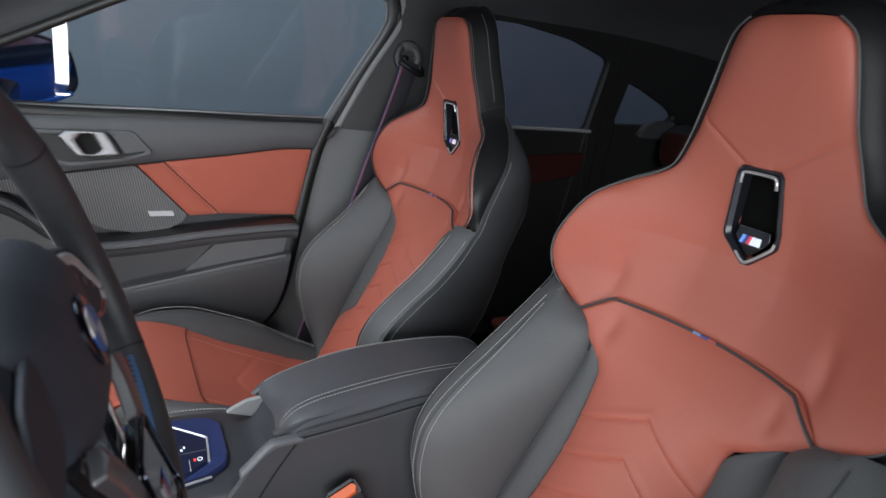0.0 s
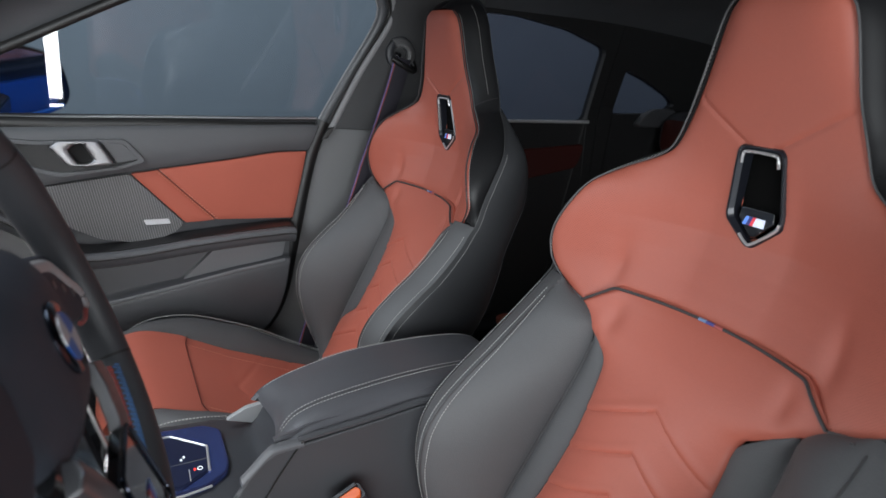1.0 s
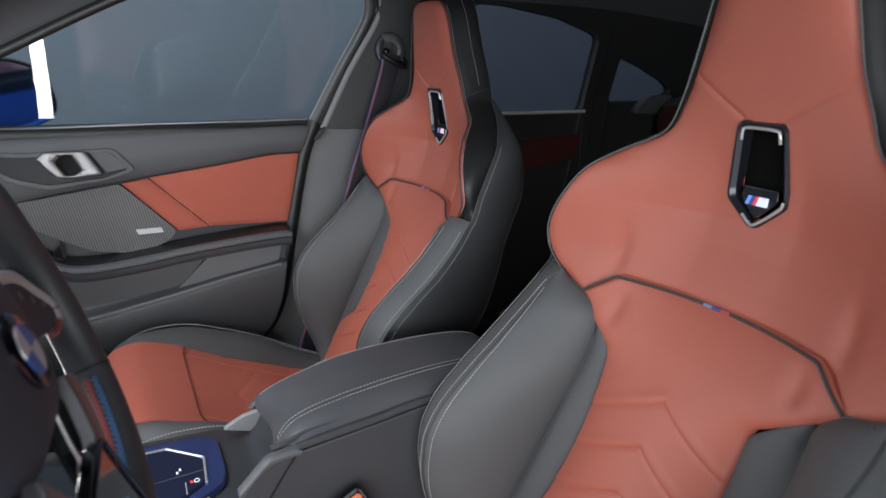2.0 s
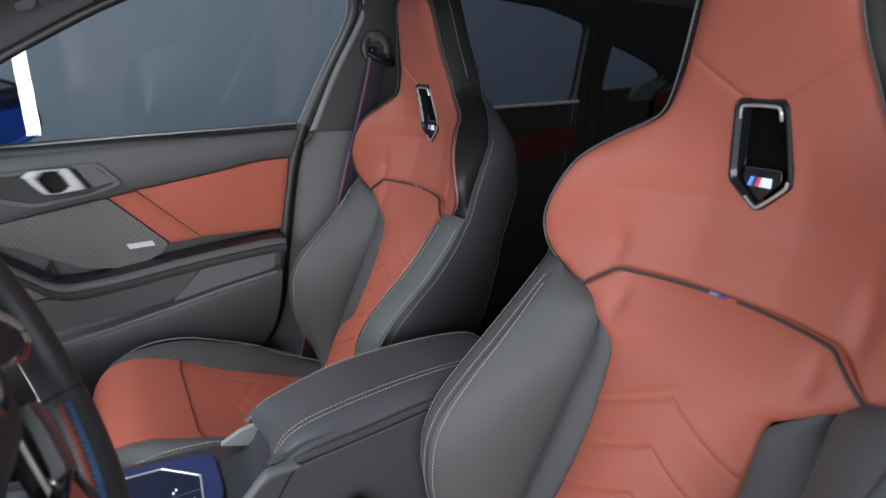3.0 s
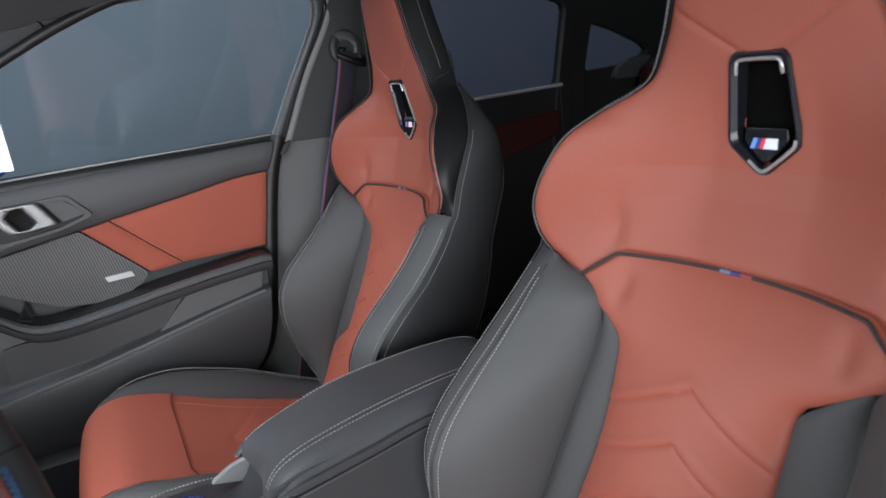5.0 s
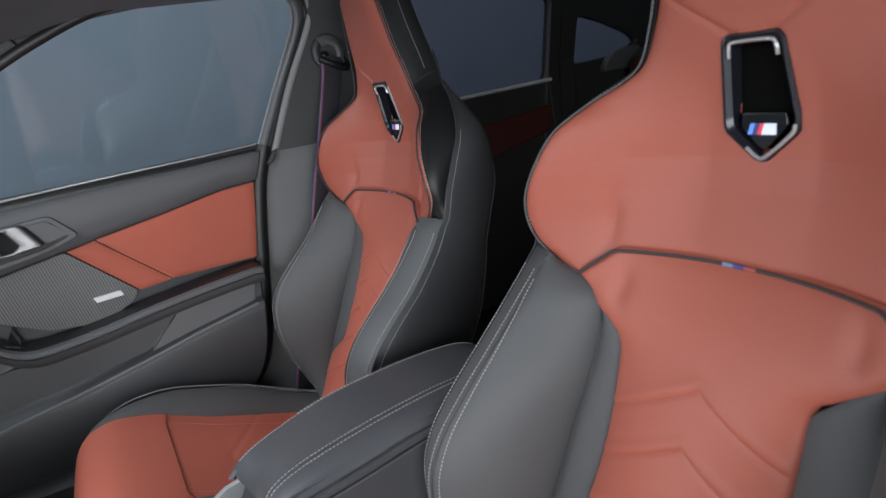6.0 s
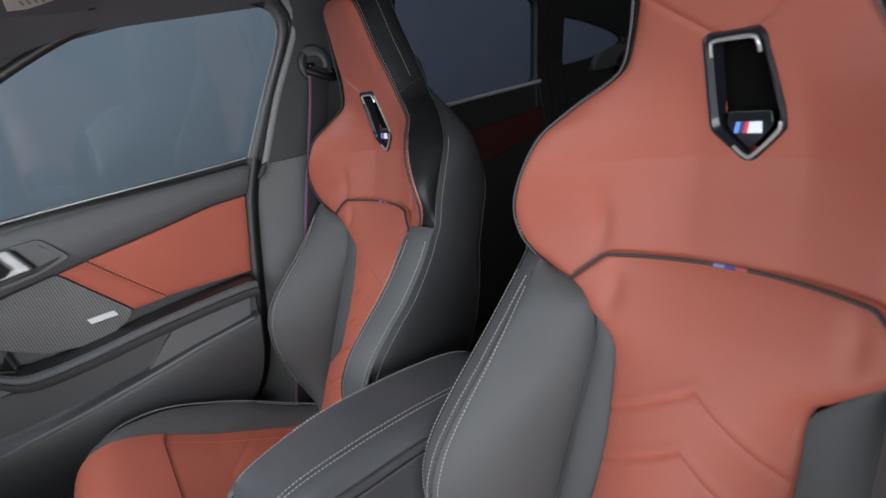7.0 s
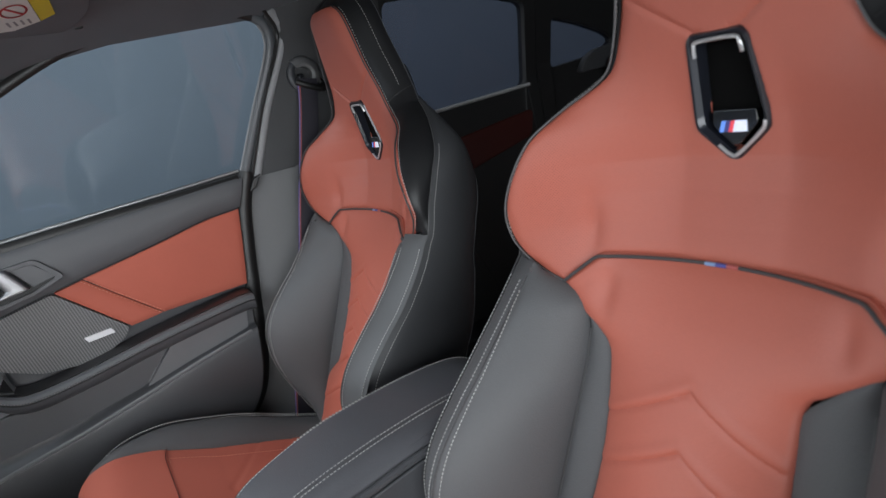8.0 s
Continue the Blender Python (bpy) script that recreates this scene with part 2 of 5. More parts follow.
def pad_bm(G, facing, thick=0.012, puff=0.004, roll=0.012):
    """A stuffed panel from a grid of points: swollen in the middle, rolled down at its seams. facing: a way its face looks."""
    G = np.array(G, float)
    n = grid_normals(G)
    if (n.mean(axis=(0, 1)) @ np.array(facing)) < 0:
        n = -n
    rows, cols = G.shape[:2]
    lu = np.linalg.norm(np.diff(G, axis=1), axis=2)
    lv = np.linalg.norm(np.diff(G, axis=0), axis=2)
    cu = np.concatenate([np.zeros((rows, 1)), np.cumsum(lu, axis=1)], axis=1)
    cv = np.concatenate([np.zeros((1, cols)), np.cumsum(lv, axis=0)], axis=0)
    d = np.minimum(np.minimum(cu, cu[:, -1:] - cu), np.minimum(cv, cv[-1:, :] - cv))
    front = G + n * (puff * (1 - np.exp(-d / roll)) - 0.3 * puff)[..., None]
    back = G - n * thick
    bm = bmesh.new()
    F = [[bm.verts.new(p) for p in r] for r in front]
    B = [[bm.verts.new(p) for p in r] for r in back]
    for i in range(rows - 1):
        for j in range(cols - 1):
            bm.faces.new((F[i][j], F[i][j + 1], F[i + 1][j + 1], F[i + 1][j]))
            bm.faces.new((B[i][j], B[i + 1][j], B[i + 1][j + 1], B[i][j + 1]))
    for i in range(rows - 1):
        bm.faces.new((F[i][0], F[i + 1][0], B[i + 1][0], B[i][0]))
        bm.faces.new((F[i + 1][-1], F[i][-1], B[i][-1], B[i + 1][-1]))
    for j in range(cols - 1):
        bm.faces.new((F[0][j + 1], F[0][j], B[0][j], B[0][j + 1]))
        bm.faces.new((F[-1][j], F[-1][j + 1], B[-1][j + 1], B[-1][j]))
    bmesh.ops.remove_doubles(bm, verts=bm.verts, dist=1e-5)
    return bm


def between(A, B, n, bulge=0.0, facing=(-1, 0, 0)):
    """Grid of points ruled from line A to line B, swelled by bulge towards facing."""
    A, B = np.array(A), np.array(B)
    s = np.linspace(0, 1, n)[None, :, None]
    G = A[:, None] * (1 - s) + B[:, None] * s
    nm = grid_normals(G)
    sign = np.sign((nm * np.array(facing)).sum(axis=2, keepdims=True))
    wide = np.linalg.norm(B - A, axis=1)[:, None, None]
    return G + nm * sign * bulge * np.sin(np.pi * s) * np.minimum(1, wide / 0.07)


def out_normals(G, facing):
    nm = grid_normals(G)
    return nm * np.sign((nm * np.array(facing)).sum(axis=2, keepdims=True))


def tube_bm(points, r, sides=8, bm=None, flat=None):
    """A round cord along points; flat: (half width, half height, width direction)."""
    bm = bm or bmesh.new()
    P = np.array(points, float)
    T = np.gradient(P, axis=0)
    T /= np.maximum(np.linalg.norm(T, axis=1, keepdims=True), 1e-9)
    up = np.array((0.13, 0.31, 0.94))
    rings = []
    for p, t in zip(P, T):
        if flat:
            a = np.array(flat[2], float)
            a = a - t * (a @ t)
            a /= np.linalg.norm(a)
            b = np.cross(t, a)
            ra, rb = flat[0], flat[1]
        else:
            a = np.cross(t, up)
            a /= max(np.linalg.norm(a), 1e-9)
            b = np.cross(t, a)
            ra = rb = r
        rings.append([bm.verts.new(p + a * ra * math.cos(q) + b * rb * math.sin(q)) for q in np.linspace(0, 2 * math.pi, sides, endpoint=False)])
    for A, B in zip(rings, rings[1:]):
        for k in range(sides):
            bm.faces.new((A[k], A[(k + 1) % sides], B[(k + 1) % sides], B[k]))
    bm.faces.new(rings[0][::-1])
    bm.faces.new(rings[-1])
    return bm


def stitch_bm(points, lift, dash=0.0027, gap=0.0017, r=0.00055, bm=None):
    """A row of thread stitches along points, raised by lift."""
    bm = bm or bmesh.new()
    P = np.array(points, float) + np.array(lift)
    d = np.r_[0, np.cumsum(np.linalg.norm(np.diff(P, axis=0), axis=1))]
    s = 0.0
    while s + dash < d[-1]:
        u = np.linspace(s, s + dash, 3)
        tube_bm(np.stack([np.interp(u, d, P[:, k]) for k in range(3)], 1), r, 4, bm)
        s += dash + gap
    return bm


def loft_bm(rings):
    """A closed body through rings of points of one count."""
    bm = bmesh.new()
    V = [[bm.verts.new(p) for p in r] for r in rings]
    n = len(V[0])
    for A, B in zip(V, V[1:]):
        for k in range(n):
            bm.faces.new((A[k], A[(k + 1) % n], B[(k + 1) % n], B[k]))
    bm.faces.new(V[0][::-1])
    bm.faces.new(V[-1])
    return bm


def plate_bm(outline, depth, place, holes=()):
    """A plate: outline (and holes) in two coordinates, laid out by place(u, v, w), with w from 0 to depth."""
    bm = bmesh.new()
    sides = []
    for w in (0.0, depth):
        edges = []
        for loop in (outline, *holes):
            vs = [bm.verts.new(place(u, v, w)) for u, v in loop]
            edges += [bm.edges.new((vs[i], vs[(i + 1) % len(vs)])) for i in range(len(vs))]
            sides.append(vs)
        bmesh.ops.triangle_fill(bm, use_beauty=True, use_dissolve=False, edges=edges)
    k = len(sides) // 2
    for a, b in zip(sides[:k], sides[k:]):
        for i in range(len(a)):
            j = (i + 1) % len(a)
            bm.faces.new((a[i], a[j], b[j], b[i]))
    return bm


def prism_bm(outline, depth, place):
    """A convex or simple plate with one face front and back, good for bevels."""
    bm = bmesh.new()
    a = [bm.verts.new(place(u, v, 0.0)) for u, v in outline]
    b = [bm.verts.new(place(u, v, depth)) for u, v in outline]
    bm.faces.new(a)
    bm.faces.new(b[::-1])
    for i in range(len(a)):
        j = (i + 1) % len(a)
        bm.faces.new((a[i], a[j], b[j], b[i]))
    return bm


def holed_bm(hole, frame_box, depth, place):
    """A rectangular plate with one opening, made of an upper and a lower half."""
    x0, x1, z0, z1 = frame_box
    P = [tuple(p) for p in hole]
    l = min(range(len(P)), key=lambda i: P[i][0])
    r = max(range(len(P)), key=lambda i: P[i][0])
    n = len(P)
    a = [P[(l + k) % n] for k in range((r - l) % n + 1)]
    b = [P[(r + k) % n] for k in range((l - r) % n + 1)]
    low, high = (a, b[::-1]) if np.mean([p[1] for p in a]) < np.mean([p[1] for p in b]) else (b[::-1], a)
    bm = bmesh.new()
    for chain, z in ((low, z0), (high, z1)):
        n_x = 7
        rim = [(x0, P[l][1])] + [(x0 + (x1 - x0) * k / n_x, z) for k in range(n_x + 1)] + [(x1, P[r][1])]
        loop = rim + chain[::-1]
        A = [bm.verts.new(place(u, v, 0.0)) for u, v in loop]
        B = [bm.verts.new(place(u, v, depth)) for u, v in loop]
        bm.faces.new(A)
        bm.faces.new(B[::-1])
        for k in range(len(A)):
            q = (k + 1) % len(A)
            bm.faces.new((A[k], A[q], B[q], B[k]))
    return bm


def box_bm(x0, x1, y0, y1, z0, z1, bm=None):
    bm = bm or bmesh.new()
    bmesh.ops.create_cube(bm, size=1.0, matrix=Matrix.LocRotScale(((x0 + x1) / 2, (y0 + y1) / 2, (z0 + z1) / 2), None, (x1 - x0, y1 - y0, z1 - z0)))
    return bm


def rounded(outline, r, n=5):
    """The outline with its corners rounded by about r."""
    P = [np.array(p, float) for p in outline]
    out = []
    for i, p in enumerate(P):
        a, b = P[i - 1] - p, P[(i + 1) % len(P)] - p
        la, lb = np.linalg.norm(a), np.linalg.norm(b)
        q = min(r, la * 0.45, lb * 0.45)
        s, e = p + a / la * q, p + b / lb * q
        for t in np.linspace(0, 1, n):
            out.append(tuple((1 - t) ** 2 * s + 2 * t * (1 - t) * p + t * t * e))
    return out


# ---- the studio and the car's shell ----
def setting(name, bm, material, label, category, smooth=False, bevel=0.0):
    return tagged(part(name, bm, material, None, "", smooth, bevel), label, category, "", "structure")


setting("floor", box_bm(-6, 6, -5.5, 4.6, -0.1, 0), floor_paint, "smooth grey painted studio floor", "floor")
setting("wall_beside", box_bm(-6, 6, 4.5, 4.6, 0, 4.5), wall_paint, "plain blue-grey studio wall beyond the windows", "wall")
setting("wall_opposite", box_bm(-6, 6, -5.6, -5.5, 0, 4.5), wall_paint, "plain blue-grey studio wall", "wall")
setting("wall_front", box_bm(-6.1, -6, -5.5, 4.5, 0, 4.5), wall_paint, "plain blue-grey studio wall", "wall")
setting("wall_back", box_bm(6, 6.1, -5.5, 4.5, 0, 4.5), wall_paint, "plain blue-grey studio wall", "wall")
setting("ceiling", box_bm(-6.1, 6.1, -5.6, 4.6, 4.5, 4.6), wall_paint, "plain grey studio ceiling", "ceiling")


def lean(z):
    """How far from the middle the car's inner side stands at height z."""
    return 0.735 - 0.27 * max(0.0, z - 0.965)


def side_place(sign=1, inset=0.0):
    return lambda u, v, w: (u, sign * (lean(v) - inset + w), v)


car_body = thing("car_body", "dark-lined cabin of a blue hatchback with its driver's door open", "car", (0.4, 0, 0))
OFF = Vector((-0.4, 0, 0))


def body_part(name, bm, material, label="", smooth=True, bevel=0.0):
    bmesh.ops.translate(bm, verts=bm.verts, vec=OFF)
    return part(name, bm, material, car_body, label, smooth, bevel)


# floor pan on the sills, with the carpet laid in it
body_part("floor_pan", box_bm(-1.25, 1.5, -0.78, 0.78, 0.16, 0.24), trim_dark, "dark floor pan", False, 0.02)
body_part("carpet", box_bm(-1.2, 1.45, -0.7, 0.7, 0.244, 0.26), carpet, "black carpet", False)
for s in (1, -1):
    body_part("door_sill", loft_bm([[(x, s * 0.66, 0.25), (x, s * 0.66, 0.41), (x, s * 0.685, 0.428), (x, s * 0.73, 0.428), (x, s * 0.735, 0.40), (x, s * 0.80, 0.38), (x, s * 0.80, 0.20), (x, s * 0.7, 0.18)] for x in (-1.1, -0.4, 0.2, 0.8, 1.3)]), trim_dark, "ribbed dark door sill", True)
body_part("sill_strip", box_bm(-1.0, -0.35, 0.69, 0.705, 0.4285, 0.433), chrome, "thin metal sill strip", False, 0.001)

# headliner: a shallow vault
xs = np.linspace(-0.62, 1.5, 30)
ys = np.linspace(-0.655, 0.655, 25)
G = np.array([[(x, y, 1.262 + 0.075 * (1 - (abs(y) / 0.655) ** 2.6) - 0.10 * max(0, (x - 0.55)) ** 1.6 - 0.22 * max(0, -0.32 - x) ** 1.3) for y in ys] for x in xs])
body_part("headliner", pad_bm(G, (0, 0, -1), 0.03, 0.0), headliner_cloth, "dark grey cloth headliner")
ROOF = G * (1, 1.02, 1) + (0, 0, 0.042)
body_part("roof_panel", pad_bm(ROOF, (0, 0, 1), 0.006, 0.0), blue_paint, "glossy blue roof panel")

# front side window: its upper line runs from the windscreen pillar over the roof rail to the middle pillar
WINDOW_TOP = smooth_line([(-0.98, 0.985), (-0.793, 1.079), (-0.700, 1.128), (-0.602, 1.180), (-0.516, 1.222), (-0.412, 1.262), (-0.309, 1.281), (-0.204, 1.287), (-0.11, 1.280), (-0.058, 1.262), (-0.038, 1.236), (-0.043, 1.193), (-0.095, 1.086), (-0.150, 0.968)], 60)


def rail(sign):
    """The pillar and roof rail trim: follows the window's upper line and turns in to the headliner."""
    rings = []
    n = 40
    for i in range(n):
        x, z = WINDOW_TOP[i]
        t = (WINDOW_TOP[min(i + 1, n)] - WINDOW_TOP[max(i - 1, 0)])
        t = t / np.linalg.norm(t)
        out = np.array((-t[1], t[0]))
        y = lean(z)
        ring = []
        for u, w in ((0.0, 0.03), (0.0, 0.004), (0.004, 0.0), (0.012, -0.004), (0.03, -0.012), (0.05, -0.03), (0.066, -0.06), (0.075, -0.10), (0.085, -0.10), (0.085, 0.03)):
            ring.append((x + out[0] * u, sign * (y + w), z + out[1] * u))
        rings.append(ring)
    return loft_bm(rings)


body_part("roof_rail", rail(1), trim_grey, "dark grey windscreen pillar and roof rail trim")
body_part("roof_rail", rail(-1), trim_grey, "dark grey windscreen pillar and roof rail trim")
body_part("airbag_plaque", prism_bm(rounded([(-0.664, 1.226), (-0.622, 1.226), (-0.630, 1.208), (-0.656, 1.202)], 0.005), 0.006, lambda u, v, w: (u, lean(v) - 0.030 + w, v)), trim_dark, "small dark plastic plaque on the pillar", True, 0.0015)
body_part("trim_joint", tube_bm([(-0.531, lean(1.222) - 0.003, 1.222), (-0.545, lean(1.24) - 0.02, 1.242), (-0.558, lean(1.255) - 0.045, 1.262), (-0.566, 0.55, 1.275)], 0.0016, 6), rubber, "thin dark trim joint")


# middle pillar: inner trim in two halves, with the light door seal along its front
def pillar(sign):
    low = [(-0.149, 0.9565), (-0.178, 0.90), (-0.205, 0.74), (-0.222, 0.645), (-0.236, 0.57), (-0.262, 0.50), (-0.30, 0.44), (-0.34, 0.40), (0.20, 0.36), (0.20, 0.9565)]
    up = [(-0.146, 0.9575), (-0.091, 1.086), (-0.036, 1.195), (-0.030, 1.236), (-0.045, 1.262), (-0.03, 1.30), (0.25, 1.30), (0.23, 1.22), (0.20, 0.9575)]
    for nm, poly in (("lower_pillar_trim", low), ("upper_pillar_trim", up)):
        zs = np.linspace(min(p[1] for p in poly), max(p[1] for p in poly), 26)
        Gp = []
        front = sorted([(p[1], p[0]) for p in poly if p[0] < 0.1])
        for z in zs:
            x0 = np.interp(z, [q[0] for q in front], [q[1] for q in front]) + 0.006
            x1 = 0.2
            row = []
            for s in np.linspace(0, 1, 16):
                belly = 0.045 * (1 - math.exp(-s * 5)) + 0.05 * max(0, (0.62 - z)) * (1 - math.exp(-s * 4))
                row.append((x0 + (x1 - x0) * s, sign * (lean(z) - 0.012 - belly), z))
            Gp.append(row)
        body_part(nm, pad_bm(Gp, (0, -sign, 0), 0.02, 0.002, 0.004), pillar_cloth if nm.startswith("upper") else pillar_trim, "soft grey middle pillar trim")


pillar(1)
pillar(-1)
for s in (1, -1):
    body_part("pillar_core", loft_bm([[(x0, s * (lean(z) - 0.022), z), (0.2, s * (lean(z) - 0.022), z), (0.2, s * (lean(z) + 0.03), z), (x0, s * (lean(z) + 0.03), z)] for x0, z in ((-0.12, 0.90), (-0.115, 0.965), (-0.06, 1.09), (0.0, 1.2), (0.0, 1.29))]), trim_dark, "dark pillar core", False)
seal = [(p[0] + 0.004, lean(p[1]) - 0.012, p[1]) for p in WINDOW_TOP[8:]]
body_part("window_seal", tube_bm(seal[:37], 0, 10, None, (0.008, 0.010, (0, 1, 0))), rubber, "black rubber window seal")
body_part("window_seal", tube_bm(seal[36:], 0, 10, None, (0.008, 0.010, (0, 1, 0))), seal_grey, "glossy grey window seal along the pillar")
strip = smooth_line([(-0.128, lean(0.955) - 0.02, 0.955), (-0.075, lean(1.086) - 0.022, 1.086), (-0.022, lean(1.19) - 0.022, 1.19), (-0.010, lean(1.225) - 0.022, 1.232), (-0.03, lean(1.26) - 0.03, 1.272)], 40)
line = [(p[0] - 0.008, lean(p[1]) - 0.012, p[1]) for p in WINDOW_TOP[40:]]
body_part("seal_line", tube_bm(line, 0.0022, 6), trim_light, "thin pale line along the window seal")
body_part("pillar_strip", tube_bm(strip + (0.003, 0, 0), 0, 10, None, (0.0085, 0.006, (1, 0, -0.4))), trim_light, "pale grey door seal on the pillar")
body_part("seal_lip", tube_bm(strip + (-0.009, -0.001, 0.002), 0.0040, 8), rubber, "black lip beside the pale door seal")
body_part("seal_clip", loft_bm([[(x, 0.700, z), (x + 0.016, 0.699, z + 0.006), (x + 0.016, 0.724, z + 0.006), (x, 0.724, z)] for x, z in ((-0.152, 0.930), (-0.148, 0.938), (-0.136, 0.956))]), rubber, "small black seal end piece", True, 0.002)

# rear sides with their two windows each
REAR_HOLE = rounded([(0.215, 0.985), (0.634, 0.992), (0.634, 1.195), (0.50, 1.232), (0.33, 1.252), (0.235, 1.252)], 0.022)
QUARTER_HOLE = rounded([(0.718, 1.018), (0.722, 1.146), (0.82, 1.117), (0.92, 1.078), (0.955, 1.053), (0.91, 1.026)], 0.018)
for s in (1, -1):
    for nm, hole, frame_box in (("rear_door_trim", REAR_HOLE, (0.13, 0.668, 0.26, 1.30)), ("rear_quarter_trim", QUARTER_HOLE, (0.670, 1.45, 0.26, 1.30))):
        body_part(nm, holed_bm(hole, frame_box, 0.03, side_place(s)), rear_black, "dark rear side trim with a window opening", False)
    for nm, hole in (("rear_window", REAR_HOLE), ("quarter_window", QUARTER_HOLE)):
        g = body_part(nm, prism_bm(hole, 0.004, side_place(s, -0.014)), tinted_glass, "dark tinted glass", False)
        g.visible_shadow = False
body_part("rear_sill_strip", tube_bm([(x, lean(0.985) - 0.008, 0.985 + (x - 0.215) * 0.018) for x in np.linspace(0.2, 0.64, 12)], 0.0045, 8), silver_paint, "thin bright strip along the rear window")
body_part("rear_door_inlay", prism_bm(rounded([(0.30, 0.80), (0.62, 0.86), (0.64, 0.93), (0.30, 0.90)], 0.02), 0.015, side_place(1, 0.012)), dim_orange, "orange leather inlay in the rear door, darkened for shade", True, 0.004)
body_part("tailgate", box_bm(1.43, 1.47, -0.72, 0.72, 0.24, 1.25), trim_dark, "dark inner tailgate", False)
body_part("luggage_cover", box_bm(0.98, 1.43, -0.68, 0.68, 0.90, 0.93), carpet, "black luggage cover", False, 0.01)
body_part("parcel_trim", prism_bm(rounded([(0.80, 0.985), (0.92, 0.985), (0.94, 1.02), (0.93, 1.043), (0.855, 1.040), (0.82, 1.022)], 0.018), 0.025, lambda u, v, w: (u, lean(v) - 0.005 - w, v)), trim_grey, "dark trim bulge under the quarter window", True, 0.02)
# dashboard and windscreen frame ahead
body_part("dashboard", loft_bm([[(-1.25, y, 0.30), (-0.93, y, 0.45), (-0.92, y, 0.66), (-0.88, y, 0.80), (-0.90, y, 0.92), (-1.0, y, 0.96), (-1.25, y, 0.97)] for y in (-0.72, -0.3, 0.1, 0.72)]), trim_dark, "dark dashboard", True, 0.02)
body_part("bulkhead", box_bm(-1.29, -1.255, -0.78, 0.78, 0.2, 0.96), trim_dark, "dark bulkhead", False)
ws = body_part("windscreen", prism_bm([(-0.66, -1.22), (0.66, -1.22), (0.60, -0.60), (-0.60, -0.60)], 0.005, lambda u, v, w: (v, u, 0.975 + (v + 1.22) * 0.47 + w)), clear_glass, "clear windscreen", False)
ws.visible_shadow = False
body_part("bonnet", loft_bm([[(-2.4, y, 0.75), (-1.9, y, 0.90), (-1.25, y, 0.985), (-1.25, y, 0.90), (-2.4, y, 0.5)] for y in (-0.72, 0, 0.72)]), blue_paint, "blue bonnet", True, 0.03)
body_part("outer_skin", loft_bm([[(x, 0.79, 0.28), (x, 0.835, 0.45), (x, 0.845, 0.55), (x, 0.838, 0.68), (x, 0.850, 0.70), (x, 0.850, 0.735), (x, 0.832, 0.755), (x, 0.838, 0.86), (x, 0.830, 0.90), (x, 0.80, 0.94), (x, 0.785, 0.94), (x, 0.815, 0.74), (x, 0.81, 0.5), (x, 0.77, 0.28)] for x in (-1.3, -0.5, 0.3, 1.1, 1.5)]), blue_paint, "glossy blue outer side panel", True)


# road wheels carry the body
for wx in (-1.62, 1.06):
    for s in (1, -1):
        ring = [(0.22, -0.09), (0.30, -0.10), (0.318, -0.07), (0.318, 0.07), (0.30, 0.10), (0.22, 0.09)]
        rings = [[(wx - 0.4 + r * math.sin(a), s * 0.74 + w, 0.318 + r * math.cos(a)) for r, w in ring] for a in np.linspace(0, 2 * math.pi, 33)]
        bm = bmesh.new()
        V = [[bm.verts.new(p) for p in r] for r in rings[:-1]]
        for A, B in zip(V, V[1:] + V[:1]):
            for k in range(6):
                bm.faces.new((A[k], A[(k + 1) % 6], B[(k + 1) % 6], B[k]))
        tyre = part("tyre", bm, rubber, car_body, "black rubber tyre")
        bm = bmesh.new()
        bmesh.ops.create_cone(bm, cap_ends=True, segments=32, radius1=0.222, radius2=0.222, depth=0.14, matrix=pose(wx - 0.4, s * 0.74, 0.318, 90, 0, 0))
        part("rim", bm, dark_chrome, tyre, "dark alloy rim", True, 0.01)
        body_part("axle_stub", box_bm(wx - 0.05, wx + 0.05, min(s * 0.3, s * 0.7), max(s * 0.3, s * 0.7), 0.27, 0.36), trim_dark, "dark axle arm", False)
body_part("subframe", box_bm(-1.7, 1.2, -0.35, 0.35, 0.15, 0.30), trim_dark, "dark underbody frame", False)


# ---- sport seats ----
def prof(table):
    t = np.array(table, float)
    z = t[:, 0]
    return lambda q: np.stack([np.interp(q, z, t[:, k]) for k in range(1, t.shape[1])], -1)


# insert edge: height, half width, depth
C1_PTS = [(-0.222, 0.150, 0.40), (-0.205, 0.150, 0.45), (-0.182, 0.150, 0.505), (-0.160, 0.145, 0.555), (-0.146, 0.125, 0.580), (-0.136, 0.108, 0.600), (-0.119, 0.100, 0.64), (-0.099, 0.096, 0.685), (-0.085, 0.096, 0.72), (-0.074, 0.097, 0.753), (-0.067, 0.100, 0.780), (-0.064, 0.122, 0.805), (-0.061, 0.146, 0.826), (-0.062, 0.168, 0.845)]
C1 = smooth_line(C1_PTS, 60)
C1 = C1[:, [2, 1, 0]]
EDGE = np.array([(0.845, 0.168, -0.062), (0.855, 0.198, -0.064), (0.873, 0.224, -0.068), (0.895, 0.238, -0.070), (0.924, 0.236, -0.071), (0.959, 0.221, -0.064), (0.992, 0.203, -0.047), (1.015, 0.176, -0.022), (1.034, 0.139, -0.006), (1.050, 0.119, 0.0), (1.082, 0.105, 0.001), (1.119, 0.092, -0.002), (1.158, 0.082, -0.003), (1.188, 0.074, -0.004), (1.205, 0.066, -0.005), (1.218, 0.050, -0.007)])
EDGE_S = smooth_line(EDGE, 90)
edge_at = prof(EDGE_S)
c1_at = prof(C1)
